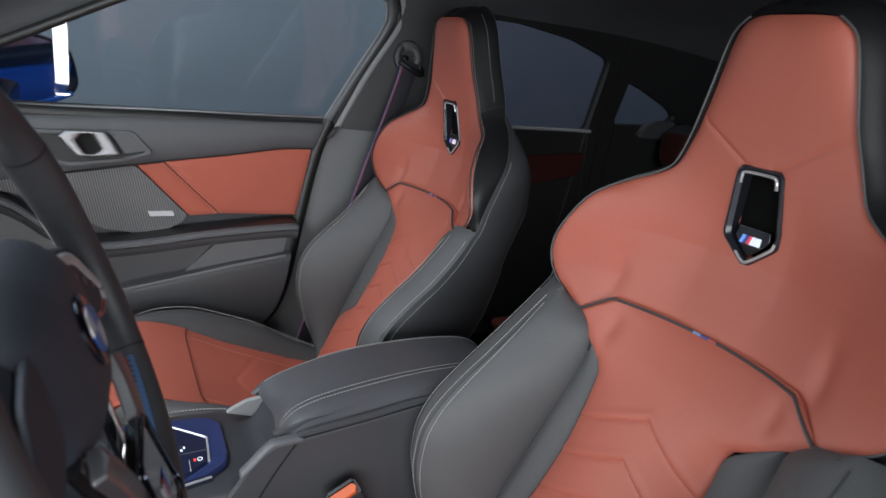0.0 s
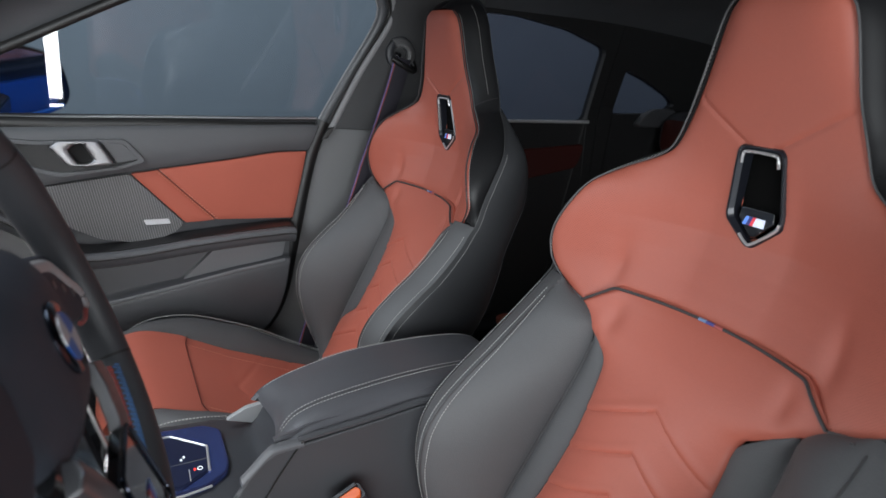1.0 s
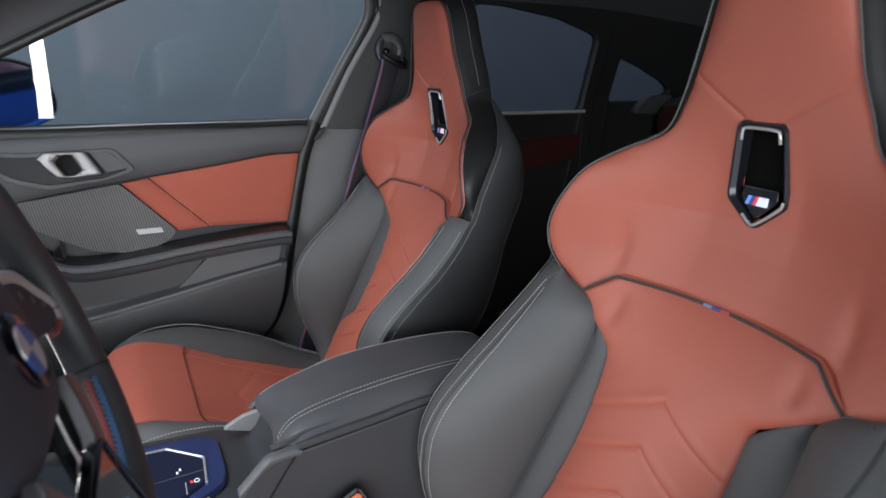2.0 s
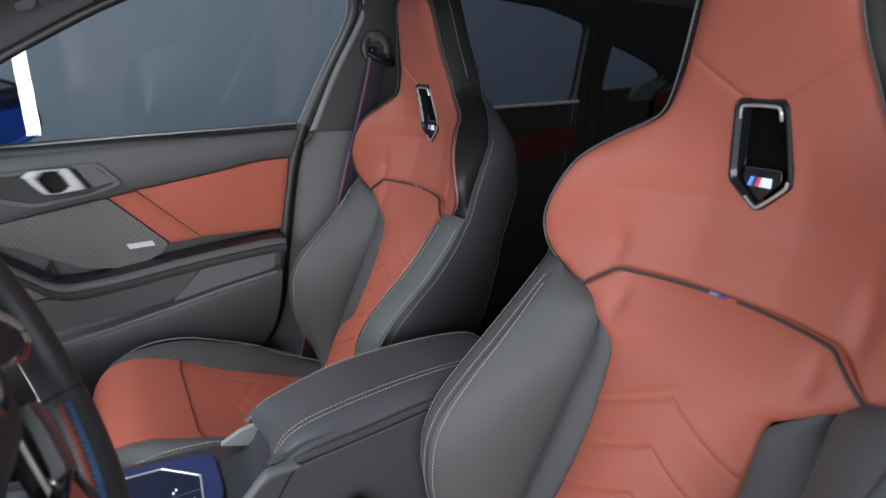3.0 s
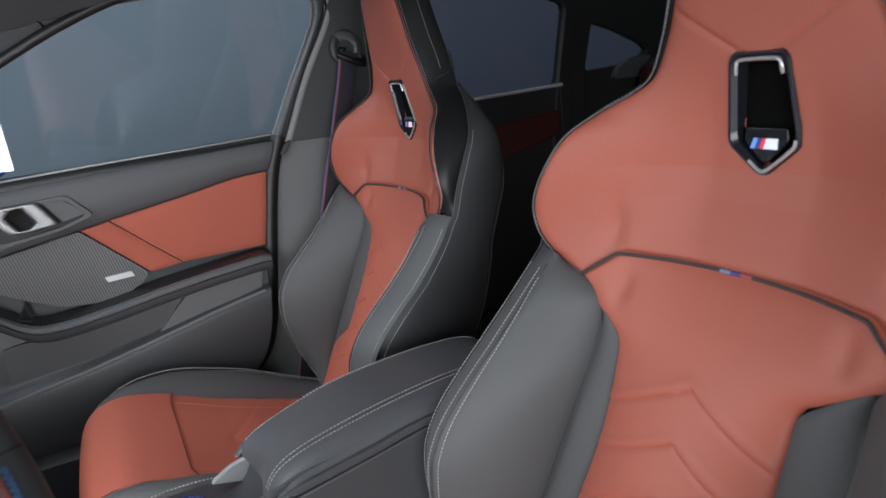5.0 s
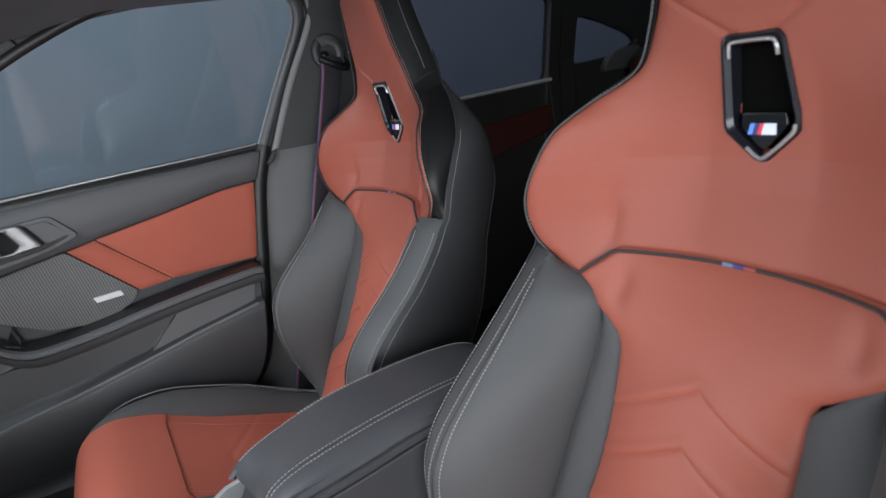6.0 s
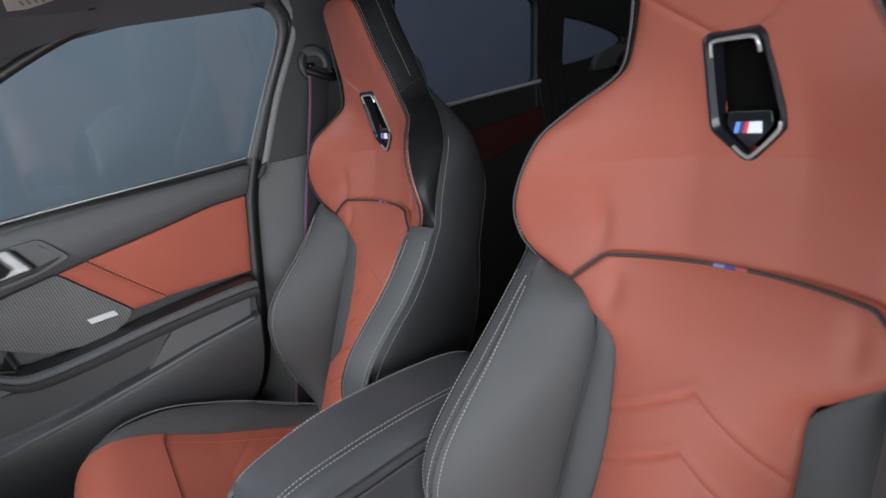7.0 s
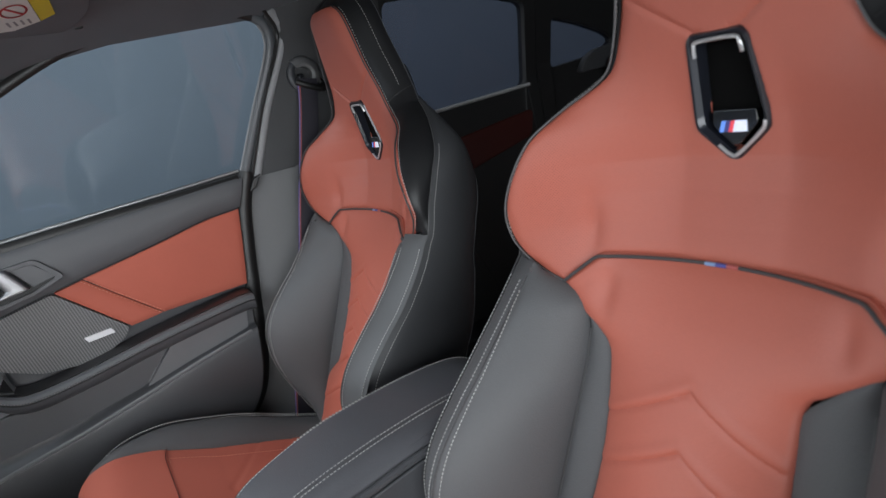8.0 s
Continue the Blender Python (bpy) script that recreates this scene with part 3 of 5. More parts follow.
mid_x = prof([(0.40, -0.252), (0.45, -0.235), (0.50, -0.213), (0.60, -0.170), (0.70, -0.122), (0.77, -0.086), (0.82, -0.055), (0.868, -0.022), (0.90, -0.007), (0.93, 0.005), (0.96, 0.013), (1.0, 0.013), (1.06, 0.005), (1.10, 0.000), (1.15, -0.009), (1.20, -0.014), (1.22, -0.015)])


def inner_gain(z):
    """By how much the insert reaches further on the console's side than on the door's."""
    return 0.0085 * np.clip((0.835 - z) / 0.05, 0, 1) * np.clip((z - 0.57) / 0.03, 0, 1)


def piping_z(y):
    return np.interp(abs(y), (0, 0.129, 0.137, 0.168), (0.873, 0.872, 0.867, 0.845))


def shoulder_x(y, z):
    w, xe = edge_at(z)
    xc = mid_x(z)[0]
    a = abs(y)
    s = min(max((a - 0.05) / max(w - 0.05, 0.02), 0), 1)
    wide = min(max((w - 0.100) / 0.07, 0), 1)
    wing = wide * (xe - xc) * s ** 1.35 + (1 - wide) * (xe - xc + 0.004 * (1 - wide)) * (a / w) ** 4
    # soft crease from the emblem up to the head's edge
    zc = 1.065 + 0.62 * max(a - 0.018, 0)
    crease = 0.0018 * math.exp(-((z - zc) / 0.0032) ** 2) * (1 if 0.012 < a < 0.088 else 0)
    hollow = 0.006 * math.exp(-((a - 0.145) / 0.012) ** 2) * math.exp(-((z - 0.895) / 0.03) ** 2)
    cut = 0.0
    open_w = np.interp(z, (0.961, 0.985, 1.060), (0.005, 0.0335, 0.0275))
    if a < open_w and 0.961 < z < 1.061:
        cut = 0.030 * min(1, (open_w - a) / 0.0025, (z - 0.961) / 0.003, (1.061 - z) / 0.003)
    return xc + wing + crease + hollow + cut


def sport_seat(at, inner):
    """inner: +1 where the console lies on the +y side of the seat, -1 where on the other."""
    seat = thing("sport_seat", "orange and grey leather sport seat with integrated headrest", "car seat", at, "front seats")
    # upper orange panel with the head
    rows, cols = 150, 121
    G = []
    for v in np.linspace(0, 1, rows):
        z0 = 0.845 + v * (1.2185 - 0.845)
        w = edge_at(z0)[0]
        row = []
        for u in np.linspace(-1, 1, cols):
            y = np.sign(u) * abs(u) ** 1.5 * w
            z = z0 + (piping_z(y) - 0.845) * (1 - v) ** 9
            row.append((shoulder_x(y, z), y, z))
        G.append(row)
    part("shoulder_panel", pad_bm(G, (-1, 0, 0), 0.004, 0.005, 0.010), orange_perf, seat, "orange leather shoulder and head panel with pierced wings")
    # lower insert with chevron quilting
    G = []
    for v in np.linspace(0, 1, 200):
        z0 = 0.41 + v * (0.845 - 0.41)
        row = []
        for u in np.linspace(-1, 1, 61):
            w, xe = c1_at(z0)
            w = w + inner_gain(z0) * (1 if u * inner > 0 else -1.35)
            y = u * (w + 0.005 + 0.010 * min(max((z0 - 0.785) / 0.02, 0.0), 1.0) * min(max((0.843 - z0) / 0.012, 0.0), 1.0))
            z = z0 + (piping_z(y) - 0.845) * v ** 9 + 0.002 * v ** 30
            xc = mid_x(z)[0]
            x = xc + (xe - xc) * abs(u) ** 2.2 + 0.010 * max(0.0, (abs(u) - 0.93) / 0.07) ** 2 * min(max((0.79 - z0) / 0.02, 0.0), 1.0)
            for k in range(6):
                zk = 0.776 - 0.047 * k
                q = z - (zk - 0.50 * abs(y))
                if z < 0.815:
                    x += min(1.0, (1 - abs(u)) / 0.10) * ( 0.0021 * math.exp(-(q / 0.0022) ** 2) - 0.0014 * math.exp(-((q - 0.006) / 0.005) ** 2))
            x += 0.005 * math.exp(-((abs(y) - 0.118) / 0.012) ** 2) * math.exp(-((z - 0.838) / 0.02) ** 2)
            row.append((x, y, z))
        G.append(row)
    part("back_insert", pad_bm(G, (-1, 0, 0), 0.030, 0.004, 0.008), orange, seat, "orange leather insert with chevron quilting")
    # backing core behind the panels
    ys = np.r_[np.linspace(-0.168, -0.137, 8), np.linspace(-0.130, 0.130, 41), np.linspace(0.137, 0.168, 8)]
    def pipe_x(y):
        q = piping_z(y) - 0.004
        w, xe = c1_at(min(q, 0.8445))
        xc = mid_x(q)[0]
        return min(shoulder_x(y, piping_z(y) + 0.004), xc + (xe - xc) * min(abs(y) / w, 1.0) ** 2.2) - 0.0026
    pipe = np.array([(pipe_x(y), y, piping_z(y)) for y in ys])
    cordp = smooth_line(pipe[::2], 110)
    part("cross_piping", tube_bm(cordp, 0.0018, 8), cord, seat, "dark piping across the backrest")
    for k, mt in enumerate((stripe_sky, stripe_navy, stripe_red)):
        y0 = 0.016 - 0.011 * k
        seg = np.array([(pipe_x(y) - 0.0007, y, piping_z(y)) for y in np.linspace(y0, y0 - 0.011, 6)])
        part("accent_stripe", tube_bm(seg, 0.0020, 8), mt, seat, ("light blue", "dark blue", "red")[k] + " thread accent")
    for s in (1, -1):
        sg = np.array((1, s, 1))
        # inner facet of the bolster
        A = smooth_line(C1_PTS[:12] + [(-0.061, 0.141, 0.8215)], 50)
        A[:, 1] += inner_gain(A[:, 2]) * (1 if s * inner > 0 else -1.35)
        B = smooth_line([(-0.225, 0.140, 0.40), (-0.200, 0.155, 0.46), (-0.178, 0.162, 0.52), (-0.152, 0.160, 0.583), (-0.128, 0.155, 0.637), (-0.105, 0.150, 0.690), (-0.084, 0.143, 0.741), (-0.067, 0.142, 0.780), (-0.060, 0.142, 0.804), (-0.0605, 0.146, 0.8235)], 50)
        part("bolster_facet", pad_bm(between(A, B, 10, 0.004, (-1, -1, 0)) * sg, (-1, -s, 0), 0.022, 0.003, 0.006), grey, seat)
        part("facet_seam", tube_bm((B[4:-3] + (-0.0002, -0.0004, 0)) * sg, 0.0013, 6), cord, seat, "dark seam")
        # main face of the bolster
        I = smooth_line([(-0.225, 0.140, 0.40), (-0.200, 0.155, 0.46), (-0.178, 0.162, 0.52), (-0.152, 0.160, 0.583), (-0.128, 0.155, 0.637), (-0.105, 0.150, 0.690), (-0.084, 0.143, 0.741), (-0.067, 0.142, 0.780), (-0.060, 0.142, 0.804), (-0.0605, 0.147, 0.825), (-0.062, 0.168, 0.844), (-0.065, 0.184, 0.850), (-0.067, 0.197, 0.855)], 70)
        O = smooth_line([(-0.160, 0.246, 0.40), (-0.195, 0.250, 0.46), (-0.227, 0.251, 0.531), (-0.242, 0.251, 0.578), (-0.248, 0.251, 0.61), (-0.248, 0.250, 0.64), (-0.243, 0.250, 0.668), (-0.224, 0.250, 0.702), (-0.190, 0.250, 0.738), (-0.155, 0.250, 0.770), (-0.130, 0.250, 0.793), (-0.092, 0.249, 0.829), (-0.062, 0.245, 0.861)], 70)
        dI = (I - O) / np.linalg.norm(I - O, axis=1, keepdims=True)
        O_in = O + np.array((-0.014, -0.049, 0.005) if s * inner > 0 else (-0.011, -0.038, 0.004)) * np.clip((np.linspace(1, 0, 70)[:, None]) * 0.5 + 0.88, 0.9, 1)
        inn = between(I, O_in, 22, 0.006, (-1, -1, 0))
        part("bolster", pad_bm(inn * sg, (-1, -s, 0), 0.014, 0.003, 0.008), grey, seat, "grey leather side bolster")
        # outer side panel behind the stitched seam
        M = smooth_line([(-0.059, 0.2455, 0.8625), (-0.052, 0.246, 0.880), (-0.042, 0.244, 0.905), (-0.020, 0.239, 0.945), (0.002, 0.228, 0.978), (0.019, 0.204, 1.008), (0.033, 0.175, 1.030), (0.042, 0.148, 1.047)], 40)
        RO = smooth_line([(-0.15, 0.240, 0.395), (-0.14, 0.242, 0.44), (-0.12, 0.24, 0.50), (-0.10, 0.235, 0.56), (-0.078, 0.228, 0.61), (-0.051, 0.220, 0.65), (-0.023, 0.212, 0.69), (-0.005, 0.206, 0.73), (0.008, 0.203, 0.77), (0.020, 0.202, 0.80), (0.052, 0.20, 0.85)], 70)
        dR = (RO - O) / np.linalg.norm(RO - O, axis=1, keepdims=True)
        O_out = O + dR * 0.004 + np.linspace(0, 1, 70)[:, None] ** 12 * (M[0] - O[-1] - dR[-1] * 0.004)
        crest = between(O_in, O_out, 9, 0.003, (-1, 0.3, 0))
        part("crest_strip", pad_bm(crest * sg, (-1, 0.3 * s, 0), 0.008, 0.002, 0.004), grey, seat, "grey leather strip over the bolster's crest")
        nc = out_normals(crest, (-1, 0.3, 0))
        sewn = s > 0 or inner < 0
        for col in (1, -2) if sewn else ():
            part("stitching", stitch_bm((crest[:-3, col] + nc[:-3, col] * 0.0025) * sg, (0, 0, 0)), thread, seat, "pale contrast stitching")
        part("seam_cord", tube_bm((O_in[:-2] - dI[:-2] * 0.0005) * sg, 0.0010, 6), cord, seat)
        if s > 0:
            M = M - np.array((0, 1, 0)) * 0.010 * np.clip((M[:, 2:3] - 0.90) / 0.08, 0, 1)
        OM = np.vstack([O_out[:-1], M])
        R = smooth_line([(-0.15, 0.240, 0.395), (-0.14, 0.242, 0.44), (-0.12, 0.24, 0.50), (-0.10, 0.235, 0.56), (-0.078, 0.228, 0.61), (-0.051, 0.220, 0.65), (-0.023, 0.212, 0.69), (-0.005, 0.206, 0.73), (0.008, 0.203, 0.77), (0.020, 0.202, 0.80), (0.052, 0.20, 0.85), (0.069, 0.199, 0.89), (0.074, 0.197, 0.93), (0.072, 0.192, 0.96), (0.063, 0.178, 0.99), (0.055, 0.162, 1.02), (0.046, 0.147, 1.05)], len(OM))
        ext = between(OM, R, 18, 0.014, (-0.4, 1, 0))
        part("outer_side", pad_bm(ext * sg, (-0.3, s, 0), 0.014, 0.003, 0.008), side_leather, seat, "dark leather outer side panel")
        # black border from the wing's tip up round the head
        E2 = smooth_line([(x + 0.0015, y, z) for z, y, x in EDGE[1:]] + [(-0.008, 0.025, 1.222), (-0.008, 0.0, 1.2225)], 90)
        R3 = smooth_line([(0.042, 0.148, 1.047), (0.046, 0.134, 1.08), (0.047, 0.122, 1.11), (0.046, 0.111, 1.14), (0.045, 0.102, 1.17), (0.044, 0.093, 1.20), (0.042, 0.079, 1.222), (0.040, 0.052, 1.238), (0.040, 0.02, 1.242), (0.040, 0.0, 1.242)], 60)
        if s > 0:
            R3 = R3 - np.array((0, 1, 0)) * 0.012 * np.clip((1.235 - R3[:, 2:3]) / 0.06, 0, 1)
        R2 = even_line(np.vstack([[(-0.062, 0.220, 0.8585), (-0.058, 0.238, 0.862)], M[:-1], R3]), 90)
        up = between(E2, R2, 16, 0.007, (0, 1, 0.6))
        part("upper_side", pad_bm(up * sg, (0, s, 0.4), 0.002, 0.002, 0.006), black, seat, "black leather border of shoulder and head")
        # half of the hard back shell
        SH = np.vstack([R[:-1], R3])
        MID = np.array([(x + 0.045 * (1 if z < 1.1 else 0.35), 0.0, z) for x, y, z in SH])
        part("back_shell", pad_bm(between(SH, MID, 14, 0.012, (1, 0, 0)) * sg, (1, s * 0.2, 0), 0.006, 0.0), trim_dark, seat, "dark plastic back shell")
        # piping along the wing and head, and the seams' stitching
        wing = np.array([(x - 0.0015, y + 0.0008, z) for z, y, x in EDGE_S]) * sg
        # same piping on both seats; the driver's brighter light is in its colour
        part("edge_piping", tube_bm(wing, 0.0012, 8), lit_cord if inner > 0 else cord, seat, "grey edge piping")
        part("seam_cord", tube_bm((OM + (-0.0010, 0.001, 0)) * sg, 0.0012, 6), cord, seat)
        nrm = out_normals(inn, (-1, -1, 0))
        if sewn:
            part("stitching", stitch_bm((inn[:-4, -2] + nrm[:-4, -2] * 0.0030) * sg, (0, 0, 0)), thread, seat, "pale contrast stitching")
        nex = out_normals(ext, (-0.4, 1, 0))
        shoulder_end = int(np.argmax(OM[:, 2] > 0.985))
        part("stitching", stitch_bm((ext[:shoulder_end, 1] + nex[:shoulder_end, 1] * 0.0020) * sg, (0, 0, 0), 0.0026, 0.0018, 0.00042), thread, seat, "pale contrast stitching")
        nup = out_normals(up, (0, 1, 0.6))
        neck = int(np.argmax(E2[:, 2] > 1.052))
        crown = int(np.argmax(E2[:, 2] > 1.214))
        part("neck_seam", tube_bm((up[neck, 1:-1] + nup[neck, 1:-1] * 0.0012) * sg, 0.0006, 6), rubber, seat, "fine dark seam across the neck")
        for col, a, b in ((1, 6, crown), (9, neck + 2, crown)) if s * inner > 0 else ():
            part("stitching", stitch_bm((up[a:b, col] + nup[a:b, col] * 0.0020) * sg, (0, 0, 0), 0.0026, 0.0020, 0.00042), thread, seat, "pale contrast stitching")
    # emblem opening in the neck
    emblem(seat)
    cushion(seat)
    return seat


def emblem(seat):
    shape = [(-0.022, 1.066), (0.022, 1.066), (0.0265, 1.060), (0.033, 0.990), (0.031, 0.982), (0.004, 0.957), (-0.004, 0.957), (-0.031, 0.982), (-0.033, 0.990), (-0.0265, 1.060)]
    cy, cz = 0.0, 1.012

    def scaled(f, g=None):
        return [((y - cy) * f * 1.13, cz + (z - cz) * (g or f)) for y, z in shape]
    out, mid, inn = rounded(scaled(1.0), 0.010, 7), rounded(scaled(0.88, 0.945), 0.009, 7), rounded(scaled(0.77, 0.87), 0.008, 7)
    rings = []
    for loop, dx in ((out, -0.008), (out, 0.0025), (scaled(0.95, 0.975), 0.0055), (mid, 0.0055), (inn, 0.0015), (inn, -0.020)):
        loop = rounded(scaled(0.95, 0.975), 0.010, 7) if len(loop) == len(shape) else loop
        rings.append([(mid_x(v)[0] - dx, u, v) for u, v in loop])
    bm = bmesh.new()
    V = [[bm.verts.new(p) for p in r] for r in rings]
    for A, B in zip(V, V[1:] + V[:1]):
        for k in range(len(A)):
            bm.faces.new((A[k], A[(k + 1) % len(A)], B[(k + 1) % len(A)], B[k]))
    fr = part("emblem_frame", bm, gunmetal, seat, "dark chrome shield-shaped emblem frame")
    # the opening's deep shade is put into this plate's near-black colour
    part("emblem_recess", prism_bm(inn, 0.004, lambda u, v, w: (0.026 - 0.08 * (v - 0.96) + w, u, v)), surface_void, fr, "recess plate, near-black in place of its shade", False)
    # highlights along the top and the pointed foot, added as silver lines
    top = [(-0.0225, 1.046), (-0.0215, 1.0545), (-0.0165, 1.0588), (0.0165, 1.0588), (0.0215, 1.0545), (0.0225, 1.046)]
    foot = [(0.0135, 0.9700), (0.004, 0.9625), (-0.004, 0.9625), (-0.0285, 0.982), (-0.0318, 0.990)]
    for ln in (top, foot):
        part("bright_edge", tube_bm(smooth_line([(mid_x(v)[0] - 0.0052, u, v) for u, v in ln], 24), 0.0017, 8), bright_edge_metal, fr, "silver line standing in for the frame's highlight")
    # lower plate with slanted stripes and a pale block
    part("emblem_plate", prism_bm(rounded([(-0.0205, 0.999), (0.0205, 0.999), (0.022, 0.987), (0.003, 0.969), (-0.003, 0.969), (-0.022, 0.987)], 0.003), 0.004, lambda u, v, w: (0.0120 + 0.10 * (v - 0.985) + w, u, v)), gloss_black, fr, "gloss black plate", True, 0.001)
    def small(pts):
        return [(u * 0.74, 0.9855 + (v - 0.992) * 0.80) for u, v in pts]
    for k, a in enumerate((0.0185, 0.0125, 0.0065)):
        part("stripe", prism_bm(small([(a - 0.003, 0.9975), (a - 0.0085, 0.9975), (a - 0.0045, 0.986), (a + 0.001, 0.986)]), 0.0012, lambda u, v, w: (0.0112 + 0.10 * (v - 0.985) + w, u, v)), (badge_glow_blue, stripe_navy, badge_glow_red)[k], fr, "coloured slanted stripe", False)
    part("pale_block", prism_bm(small([(-0.0015, 0.9975), (-0.0165, 0.9975), (-0.0165, 0.986), (0.0015, 0.986)]), 0.0012, lambda u, v, w: (0.0112 + 0.10 * (v - 0.985) + w, u, v)), badge_glow_white, fr, "pale emblem shape", False)


def cushion(seat):
    top = prof([(-0.640, 0.470), (-0.636, 0.505), (-0.628, 0.533), (-0.612, 0.556), (-0.590, 0.568), (-0.55, 0.569), (-0.49, 0.549), (-0.40, 0.508), (-0.27, 0.462), (-0.15, 0.425)])
    half = prof([(-0.64, 0.135), (-0.60, 0.155), (-0.50, 0.165), (-0.30, 0.162), (-0.15, 0.155)])

    def zt(x, y):
        return top(x)[0] - 0.008 * (1 - min(1.0, (abs(y) / half(x)[0])) ** 2)
    # thigh support block
    G = []
    line = smooth_line([(-0.618, 0.40), (-0.634, 0.45), (-0.640, 0.49), (-0.634, 0.528), (-0.617, 0.555), (-0.588, 0.568), (-0.55, 0.569), (-0.4868, 0.5492), (-0.470, 0.538)], 54)
    for x, z in line:
        w = half(x)[0]
        G.append([(x - 0.006 * (1 - u * u), u * w, z - 0.008 * (1 - u * u)) for u in np.linspace(-1, 1, 40)])
    part("thigh_support", pad_bm(G, (-0.6, 0, 1), 0.025, 0.0006, 0.002), orange, seat, "orange leather thigh support")
    w = half(-0.4895)[0] - 0.003
    part("thigh_seam", tube_bm([(-0.4893, y, zt(-0.4893, y) + 0.0006) for y in np.linspace(-w, w, 30)], 0.0008, 6), dim_orange, seat, "fine dark seam behind the thigh support")
    # seat insert
    G = []
    for x in np.linspace(-0.4900, -0.15, 70):
        row = []
        for u in np.linspace(-1, 1, 50):
            w = half(x)[0]
            z = zt(x, u * w)
            for k in range(4):
                q = x - (-0.405 + 0.06 * k + 0.5 * abs(u * w))
                z += -0.002 * math.exp(-(q / 0.003) ** 2)
            row.append((x, u * w, z))
        G.append(row)
    part("seat_insert", pad_bm(G, (0, 0, 1), 0.025, 0.0006, 0.002), orange, seat, "orange leather seat insert with quilting")
    for s in (1, -1):
        sg = np.array((1, s, 1))
        xs = np.linspace(-0.615, -0.15, 50)
        I = np.array([(x, half(x)[0] + 0.001, zt(x, 0.165)) for x in xs])
        C = smooth_line([(-0.606, 0.180, 0.528), (-0.592, 0.195, 0.543), (-0.565, 0.210, 0.557), (-0.52, 0.220, 0.566), (-0.46, 0.226, 0.563), (-0.39, 0.230, 0.541), (-0.325, 0.232, 0.515), (-0.25, 0.232, 0.475), (-0.187, 0.230, 0.445), (-0.15, 0.228, 0.43)], 50)
        D = np.array([(x, 0.262, 0.33) for x in np.linspace(-0.58, -0.12, 50)])
        part("cushion_bolster", pad_bm(between(I, C, 14, 0.010, (0, -0.3, 1)) * sg, (0, -0.5 * s, 1), 0.012, 0.004, 0.008), grey, seat, "grey leather cushion bolster")
        part("cushion_side", pad_bm(between(C, D, 14, 0.014, (0, 1, 0.3)) * sg, (0, s, 0), 0.012, 0.004, 0.010), grey, seat, "grey leather cushion side")
        Gm = between(I, C, 14, 0.010, (0, -0.3, 1))
        part("stitching", stitch_bm((Gm[2:, -2] + out_normals(Gm, (0, -0.3, 1))[2:, -2] * 0.0064) * sg, (0, 0, 0), 0.0034, 0.0018, 0.0010), thread, seat, "pale contrast stitching")
        Gs = between(C, D, 14, 0.014, (0, 1, 0.3))
        part("stitching", stitch_bm((Gs[:, 1] * 0.5 + Gs[:, 0] * 0.5 + out_normals(Gs, (0, 1, 0.3))[:, 1] * 0.0064) * sg, (0, 0, 0), 0.0034, 0.0018, 0.0010), thread, seat, "pale contrast stitching")
        # fine seam drawn on the insert
        ln = smooth_line([(-0.478, 0.02, 0), (-0.478, 0.115, 0), (-0.465, 0.130, 0), (-0.30, 0.118, 0), (-0.2, 0.11, 0)], 60)
        ln = np.array([(x, y, zt(x, y) + 0.0018) for x, y, _ in ln])
        part("stitching", stitch_bm(ln[14:] * sg, (0, 0, 0), 0.004, 0.003, 0.0005), surface_thread_orange, seat, "fine orange stitching")
    part("seat_base", box_bm(-0.56, -0.1, -0.215, 0.215, 0.30, 0.42), trim_dark, seat, "dark seat base", True, 0.02)
    for s in (1, -1):
        part("seat_rail", box_bm(-0.62, 0.0, s * 0.19 - 0.018, s * 0.19 + 0.018, 0.26, 0.305), trim_dark, seat, "dark metal seat rail", True, 0.004)


# near-black that stands for the shade inside the emblem opening
surface_void = surface("recess_shade_black", (0.003, 0.003, 0.003), 0.9, 0, 0, 900, 0.1, 8, specular=0.1)
surface_thread_orange = surface("orange_thread", (0.62, 0.28, 0.20), 0.7)
sport_seat((0, -0.36, 0), 1)
passenger_seat = sport_seat((0.006, 0.357, 0), -1)
CUSHION_PARTS = ("thigh_support", "seat_insert", "cushion_bolster", "cushion_side", "seat_base", "seat_rail")
for ob in passenger_seat.children_recursive:
    cushion_low = ob.name.split(".")[0] in CUSHION_PARTS or (ob.name.startswith("stitching") and min(v.co.z for v in ob.data.vertices) > 0.3 and max(v.co.z for v in ob.data.vertices) < 0.60 and min(v.co.x for v in ob.data.vertices) < -0.25)
    for v in ob.data.vertices:
        if not cushion_low:
            v.co.x += 0.016 * min(max((abs(v.co.y) - 0.13) / 0.07, 0), 1) * min(max((0.85 - v.co.z) / 0.08, 0), 1)
        v.co.x += -0.006 if cushion_low else -0.07 * max(0.0, v.co.z - 0.80)

# ---- passenger's door ----
trim_mid = surface("mid_grey_plastic", (0.15, 0.155, 0.164), 0.46, 0, 0.4, 900, 0.06, 6)
door = thing("passenger_door", "closed passenger door with orange inlay, ribbed speaker grille and metal handle", "car door", (-0.5, 0.74, 0.7))
DOOR = Vector((0.5, -0.74, -0.7))


def door_part(name, bm, material, label="", smooth=True, bevel=0.0, parent=None):
    bmesh.ops.translate(bm, verts=bm.verts, vec=DOOR)
    return part(name, bm, material, parent or door, label, smooth, bevel)


def at_y(y):
    return lambda u, v, w: (u, y + w, v)


